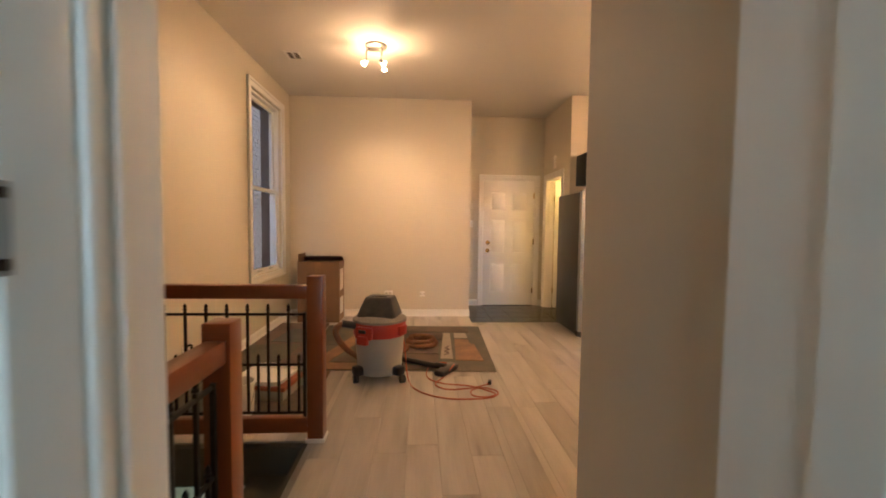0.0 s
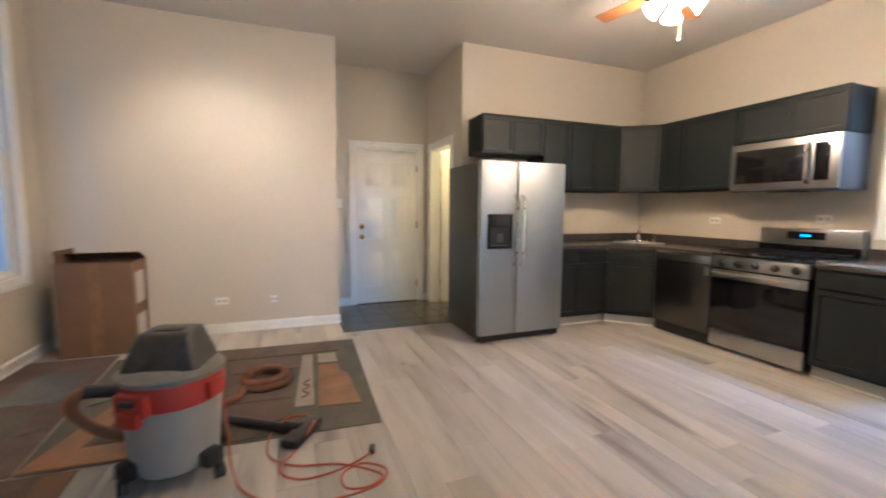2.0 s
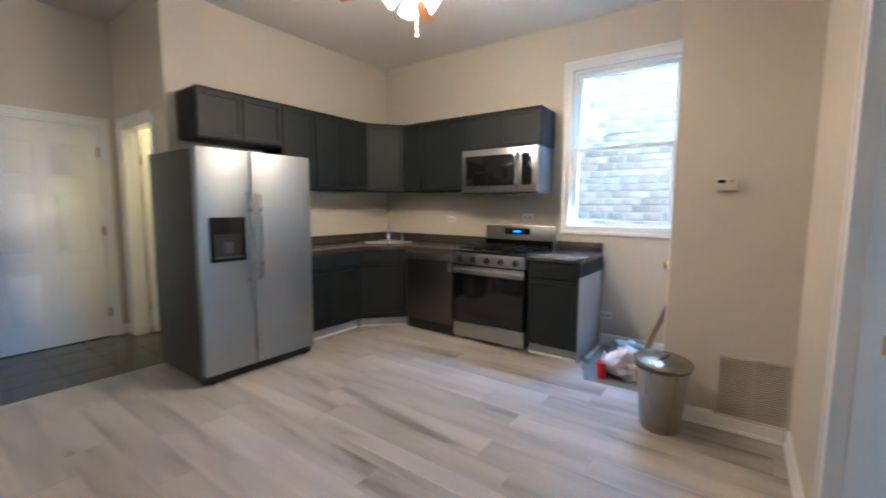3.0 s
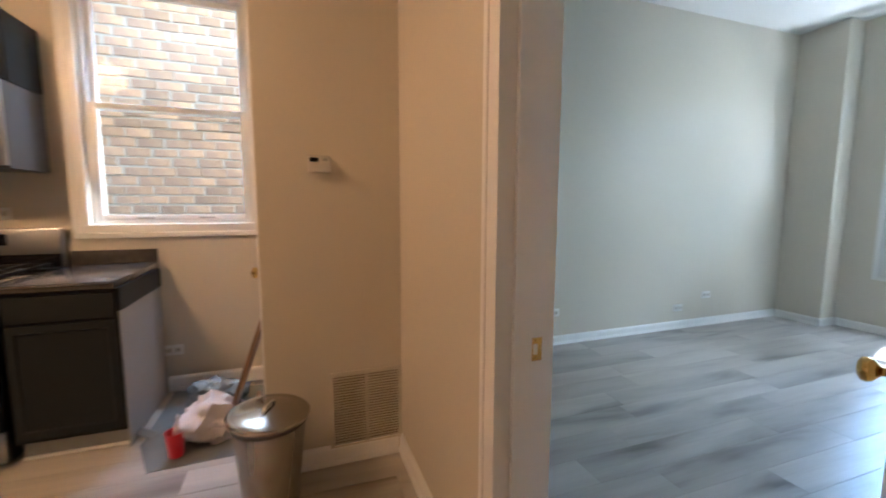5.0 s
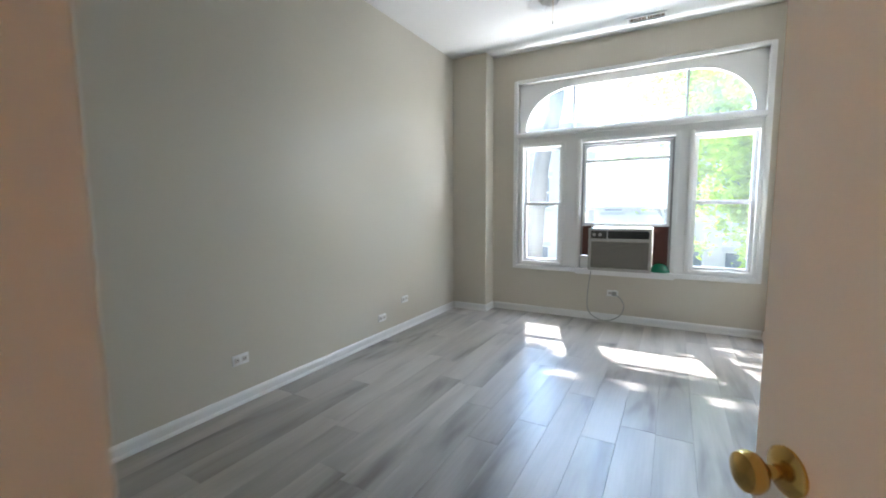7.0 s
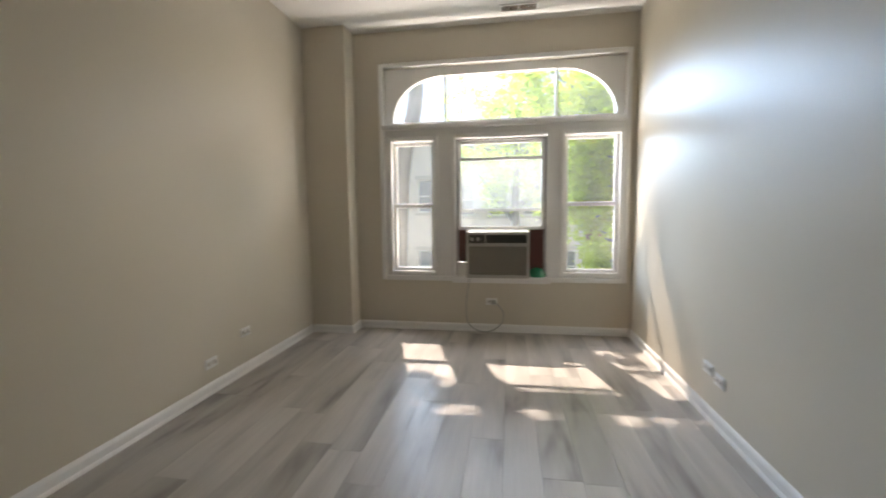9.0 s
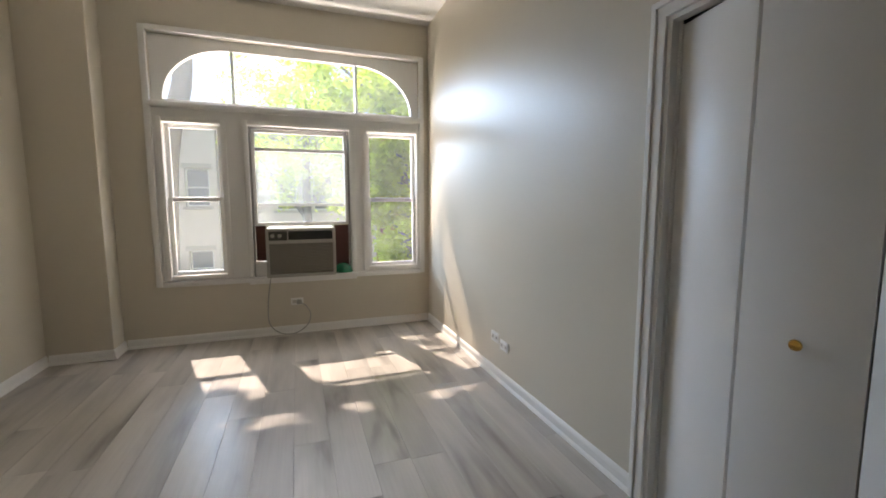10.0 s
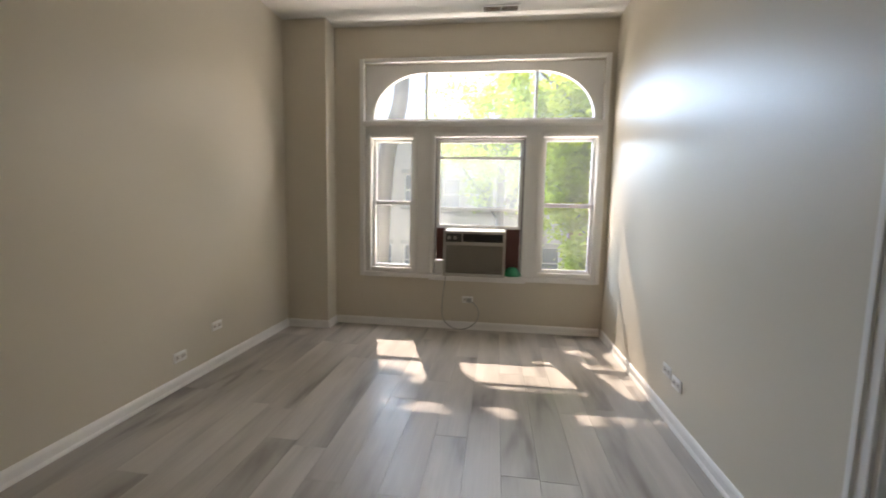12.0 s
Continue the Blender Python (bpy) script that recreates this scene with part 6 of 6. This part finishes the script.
def tree(p, trunk, limbs, clumps, leaves, seed, label):
    """Tapered trunk and limbs; each clump is (centre, radius) filled with small leaves."""
    rnd = random.Random(seed)
    t = thing("tree", label, "tree", p)
    P = smooth_path(trunk, 6)
    part("trunk", tube(bmesh.new(), P, 0.2, 12, rad=lambda u: 0.23 - 0.13 * u), BARK, t, world=True)
    for lp in limbs:
        part("limb", tube(bmesh.new(), smooth_path(lp, 6), 0.1, 8, rad=lambda u: 0.10 - 0.085 * u), BARK, t, world=True)
    vol = sum(r ** 2 for _, r in clumps)
    vs, fs = [], []
    for c, r in clumps:
        k = int(leaves * r * r / vol)
        subs = [(Vector(c) + Vector((rnd.gauss(0, 1), rnd.gauss(0, 1), rnd.gauss(0, 0.8))) * r * 0.48, r * rnd.uniform(0.14, 0.34)) for _ in range(26)]
        for _ in range(k):
            sc, sr = rnd.choice(subs)
            q = sc + Vector((rnd.gauss(0, 1), rnd.gauss(0, 1), rnd.gauss(0, 0.7))) * sr * 0.6
            m = Euler((rnd.uniform(-0.9, 0.9), rnd.uniform(-0.9, 0.9), rnd.uniform(0, 6.3))).to_matrix()
            s = rnd.uniform(0.045, 0.085)
            n = len(vs)
            for a in ((0, -s, 0), (s * 0.55, -s * 0.2, 0.010), (s * 0.4, s * 0.5, 0.006), (0, s * 1.1, -0.01), (-s * 0.4, s * 0.5, 0.006), (-s * 0.55, -s * 0.2, 0.010)):
                vs.append(q + m @ Vector(a))
            fs.append((n, n + 1, n + 2, n + 3, n + 4, n + 5))
    me = bpy.data.meshes.new("crown")
    me.from_pydata(vs, [], fs)
    me.materials.append(LEAF)
    me.transform(HOME[t].inverted())
    o = new("crown", me)
    o.parent = t
    tagged(o, "crown of many small green leaves", "", "", "stuff")
    return t


# unseen crown: clumps and gaps placed to shape the sun patches indoors
tree((5.15, -7.5, GZ), [(5.15, -7.5, GZ), (5.08, -7.5, -1.0), (4.98, -7.5, 1.2), (4.86, -7.5, 2.4), (4.62, -7.6, 3.5), (4.66, -7.8, 5.2), (4.78, -8.0, 6.6), (4.80, -8.1, 8.0)],
     [[(4.80, -8.1, 7.7), (4.0, -7.8, 8.3), (2.6, -7.4, 8.8)], [(4.80, -8.1, 7.8), (5.5, -7.6, 8.4), (6.1, -7.3, 8.8)], [(4.80, -8.1, 7.8), (4.4, -7.4, 8.6), (4.2, -6.9, 9.2)], [(4.80, -8.1, 7.8), (4.9, -8.5, 9.4), (4.6, -8.8, 10.6)]],
     [((2.0, -7.3, 8.95), 0.85), ((3.0, -7.4, 8.9), 0.80), ((4.0, -7.5, 8.95), 0.85), ((5.0, -7.4, 8.9), 0.80), ((5.9, -7.5, 8.75), 0.85), ((3.4, -8.4, 10.6), 0.9), ((4.6, -8.8, 10.9), 0.9), ((4.2, -6.8, 8.9), 0.9),
      ((3.5, -7.4, 8.25), 0.35), ((4.5, -7.4, 8.25), 0.35), ((2.6, -7.4, 8.3), 0.35), ((5.3, -7.4, 8.2), 0.35), ((5.0, -7.4, 6.95), 0.18), ((3.25, -7.4, 6.2), 0.16), ((4.0, -7.4, 7.55), 0.10), ((4.6, -7.4, 7.5), 0.09), ((3.35, -7.4, 7.55), 0.10)],
     11000, 11, "street tree with grey trunk leaning over the sidewalk")
tree((0.2, -9.4, GZ), [(0.2, -9.4, GZ), (0.25, -9.4, -1.5), (0.2, -9.4, 0.5), (0.3, -9.5, 2.5), (0.2, -9.5, 5.0)],
     [[(0.2, -9.4, 0.2), (0.9, -9.2, 1.4), (1.5, -9.0, 2.0)], [(0.3, -9.5, 2.0), (-0.5, -9.2, 3.2), (-1.3, -9.0, 3.9)], [(0.3, -9.5, 3.0), (1.1, -9.6, 4.0), (1.7, -9.8, 4.6)]],
     [((0.9, -9.2, 1.4), 1.0), ((0.7, -9.3, 3.0), 1.3), ((1.5, -9.5, 3.6), 1.0), ((-0.6, -9.3, 2.6), 1.3), ((0.3, -9.3, -0.2), 0.9), ((0.2, -9.5, 4.8), 1.5), ((-1.3, -9.4, 0.8), 1.2), ((0.8, -9.3, 0.6), 0.9), ((1.2, -9.2, 2.2), 0.8), ((0.4, -9.4, 1.6), 0.9)],
     26000, 5, "leafy street tree with bright sunlit foliage")
tree((2.5, -14.5, GZ), [(2.5, -14.5, GZ), (2.45, -14.5, -1.0), (2.5, -14.5, 1.5), (2.4, -14.6, 4.5)],
     [[(2.5, -14.5, 0.8), (3.4, -14.3, 2.0), (4.0, -14.2, 2.8)], [(2.5, -14.5, 1.2), (1.5, -14.3, 2.4), (0.8, -14.2, 3.0)]],
     [((2.4, -14.4, 2.6), 1.7), ((3.6, -14.3, 3.2), 1.3), ((1.2, -14.3, 3.0), 1.6), ((2.2, -14.5, 4.8), 1.7), ((0.6, -14.4, 4.4), 1.5), ((3.5, -14.2, 4.7), 1.3), ((-0.6, -14.4, 5.0), 1.5), ((2.2, -14.6, 6.1), 1.6), ((0.4, -14.6, 6.2), 1.5)],
     17000, 8, "street tree in front of the houses opposite")


# ---- neighbours' brick walls: bricks are pieces ----
def brick_wall(name, x, out, y0, y1, z0, z1, near, bm_, mm_, label, step=0.088, run=0.215):
    """Face at x looking along out; bricks inside near = (y0, y1, z0, z1) are parts, the rest one joined mesh."""
    w = thing(name, label, "wall", (x, (y0 + y1) / 2, z0), kind="structure")
    part("backing", bx(*sorted((x - out * 0.012, x - out * 0.25)), y0, y1 + (20 if out > 0 else 0), z0 - 3.0, z1), mm_, w, world=True)
    rnd = random.Random(4)
    b = bx(-0.05, 0.0, -run / 2 + 0.006, run / 2 - 0.006, -step / 2 + 0.006, step / 2 - 0.006, bevel=0.0)
    bmesh.ops.bevel(b, geom=[e for e in b.edges if all(v.co.x > -0.01 for v in e.verts)], offset=0.004, segments=1, affect="EDGES")
    me = finish(b, bm_, False)
    vs, fs = [], []
    src_v = [v.co.copy() for v in me.vertices]
    src_f = [tuple(p.vertices) for p in me.polygons]
    shift = [rnd.uniform(-0.05, 0.05) for _ in range(400)]
    turn = Matrix() if out > 0 else pose(0, 0, 0, 0, 0, 180)
    for j in range(int((z1 - z0) / step)):
        z = z0 + (j + 0.5) * step
        for i in range(int((y1 - y0) / run)):
            y = y0 + (i + 0.5 + 0.5 * (j % 2)) * run + shift[j]
            if y > y1 - run / 2:
                continue
            m = Matrix.Translation((x + out * rnd.uniform(-0.008, 0.006), y + rnd.uniform(-0.004, 0.004), z + rnd.uniform(-0.003, 0.003))) @ turn @ pose(0, 0, 0, rnd.uniform(-1.2, 1.2), 0, rnd.uniform(-1, 1)) @ Matrix.Diagonal((1, rnd.uniform(0.90, 1.03), rnd.uniform(0.86, 1.05), 1))
            if near and near[0] < y < near[1] and near[2] < z < near[3]:
                o = new("brick", me)
                o.parent = w
                o.matrix_basis = HOME[w].inverted() @ m
            else:
                n = len(vs)
                vs += [m @ v for v in src_v]
                fs += [tuple(n + k for k in f) for f in src_f]
    if vs:
        m2 = bpy.data.meshes.new("bricks")
        m2.from_pydata(vs, [], fs)
        m2.materials.append(bm_)
        m2.transform(HOME[w].inverted())
        o = new("far_bricks", m2)
        o.parent = w
        tagged(o, "joined courses of brick", "", "", "stuff")
    return w


brick_wall("wall_neighbour_east", 6.30, -1, -1.5, 6.5, -0.6, 5.2, (2.35, 4.0, 0.75, 3.5), BRICKY, MORTAR, "buff and brown common brick wall of the next house")
# wall carried up out of view to cut sky light in the passage
brick_wall("wall_neighbour_west", -3.1, 1, 3.0, 11.5, -0.5, 8.5, None, BRICKD, MORTARD, "brown brick wall of the next house, coloured dark for shade")

# ---- floor planks and tiles ----
FL = bpy.data.objects["floor"]
PW, PL = 0.182, 1.22
plank_cache = {}


def plank(x0, x1, y0, y1):
    w, l = round(x1 - x0, 3), round(y1 - y0, 3)
    if (w, l) not in plank_cache:
        b = bx(-w / 2, w / 2, -l / 2, l / 2, -0.008, 0.0)
        bmesh.ops.bevel(b, geom=[e for e in b.edges if all(v.co.z > -0.001 for v in e.verts)], offset=0.0008, segments=1, affect="EDGES")
        plank_cache[w, l] = finish(b, PLANK, False)
    o = new("plank", plank_cache[w, l])
    o.parent = FL
    o.location = ((x0 + x1) / 2, (y0 + y1) / 2, 0.0)


rnd = random.Random(21)
rows_off = {i: rnd.uniform(0, PL) for i in range(-60, 60)}
AREAS = [(-1.55, -0.40, 2.62, 6.02), (-0.40, 0.78, -1.3, 6.02), (0.78, 0.955, 1.52, 6.02), (0.955, 2.25, 1.52, 5.63), (2.25, 3.644, 1.52, 5.655), (3.644, 4.825, 2.15, 5.655),
         (1.82, 2.62, 1.37, 1.52), (1.535, 4.735, -3.33, 1.37)]
for ax0, ax1, ay0, ay1 in AREAS:
    for i in range(math.floor(ax0 / PW), math.ceil(ax1 / PW)):
        x0, x1 = max(ax0, i * PW), min(ax1, (i + 1) * PW)
        if x1 - x0 < 0.004:
            continue
        k = math.floor((ay0 - rows_off[i]) / PL)
        while rows_off[i] + k * PL < ay1:
            y0, y1 = max(ay0, rows_off[i] + k * PL), min(ay1, rows_off[i] + (k + 1) * PL)
            if y1 - y0 > 0.004:
                plank(x0 + 0.0004, x1 - 0.0004, y0 + 0.0004, y1 - 0.0004)
            k += 1
b = bx(-0.148, 0.148, -0.148, 0.148, -0.008, 0.0)
bmesh.ops.bevel(b, geom=[e for e in b.edges if all(v.co.z > -0.001 for v in e.verts)], offset=0.002, segments=1, affect="EDGES")
tile_me = finish(b, TILE, False)
for i in range(5):
    for j in range(4):
        x, y = 0.955 + 0.15 + i * 0.30, 5.63 + 0.15 + j * 0.30
        if x < 2.4:
            o = new("tile", tile_me)
            o.parent = FL
            o.location = (x - 0.005, y, 0.0)
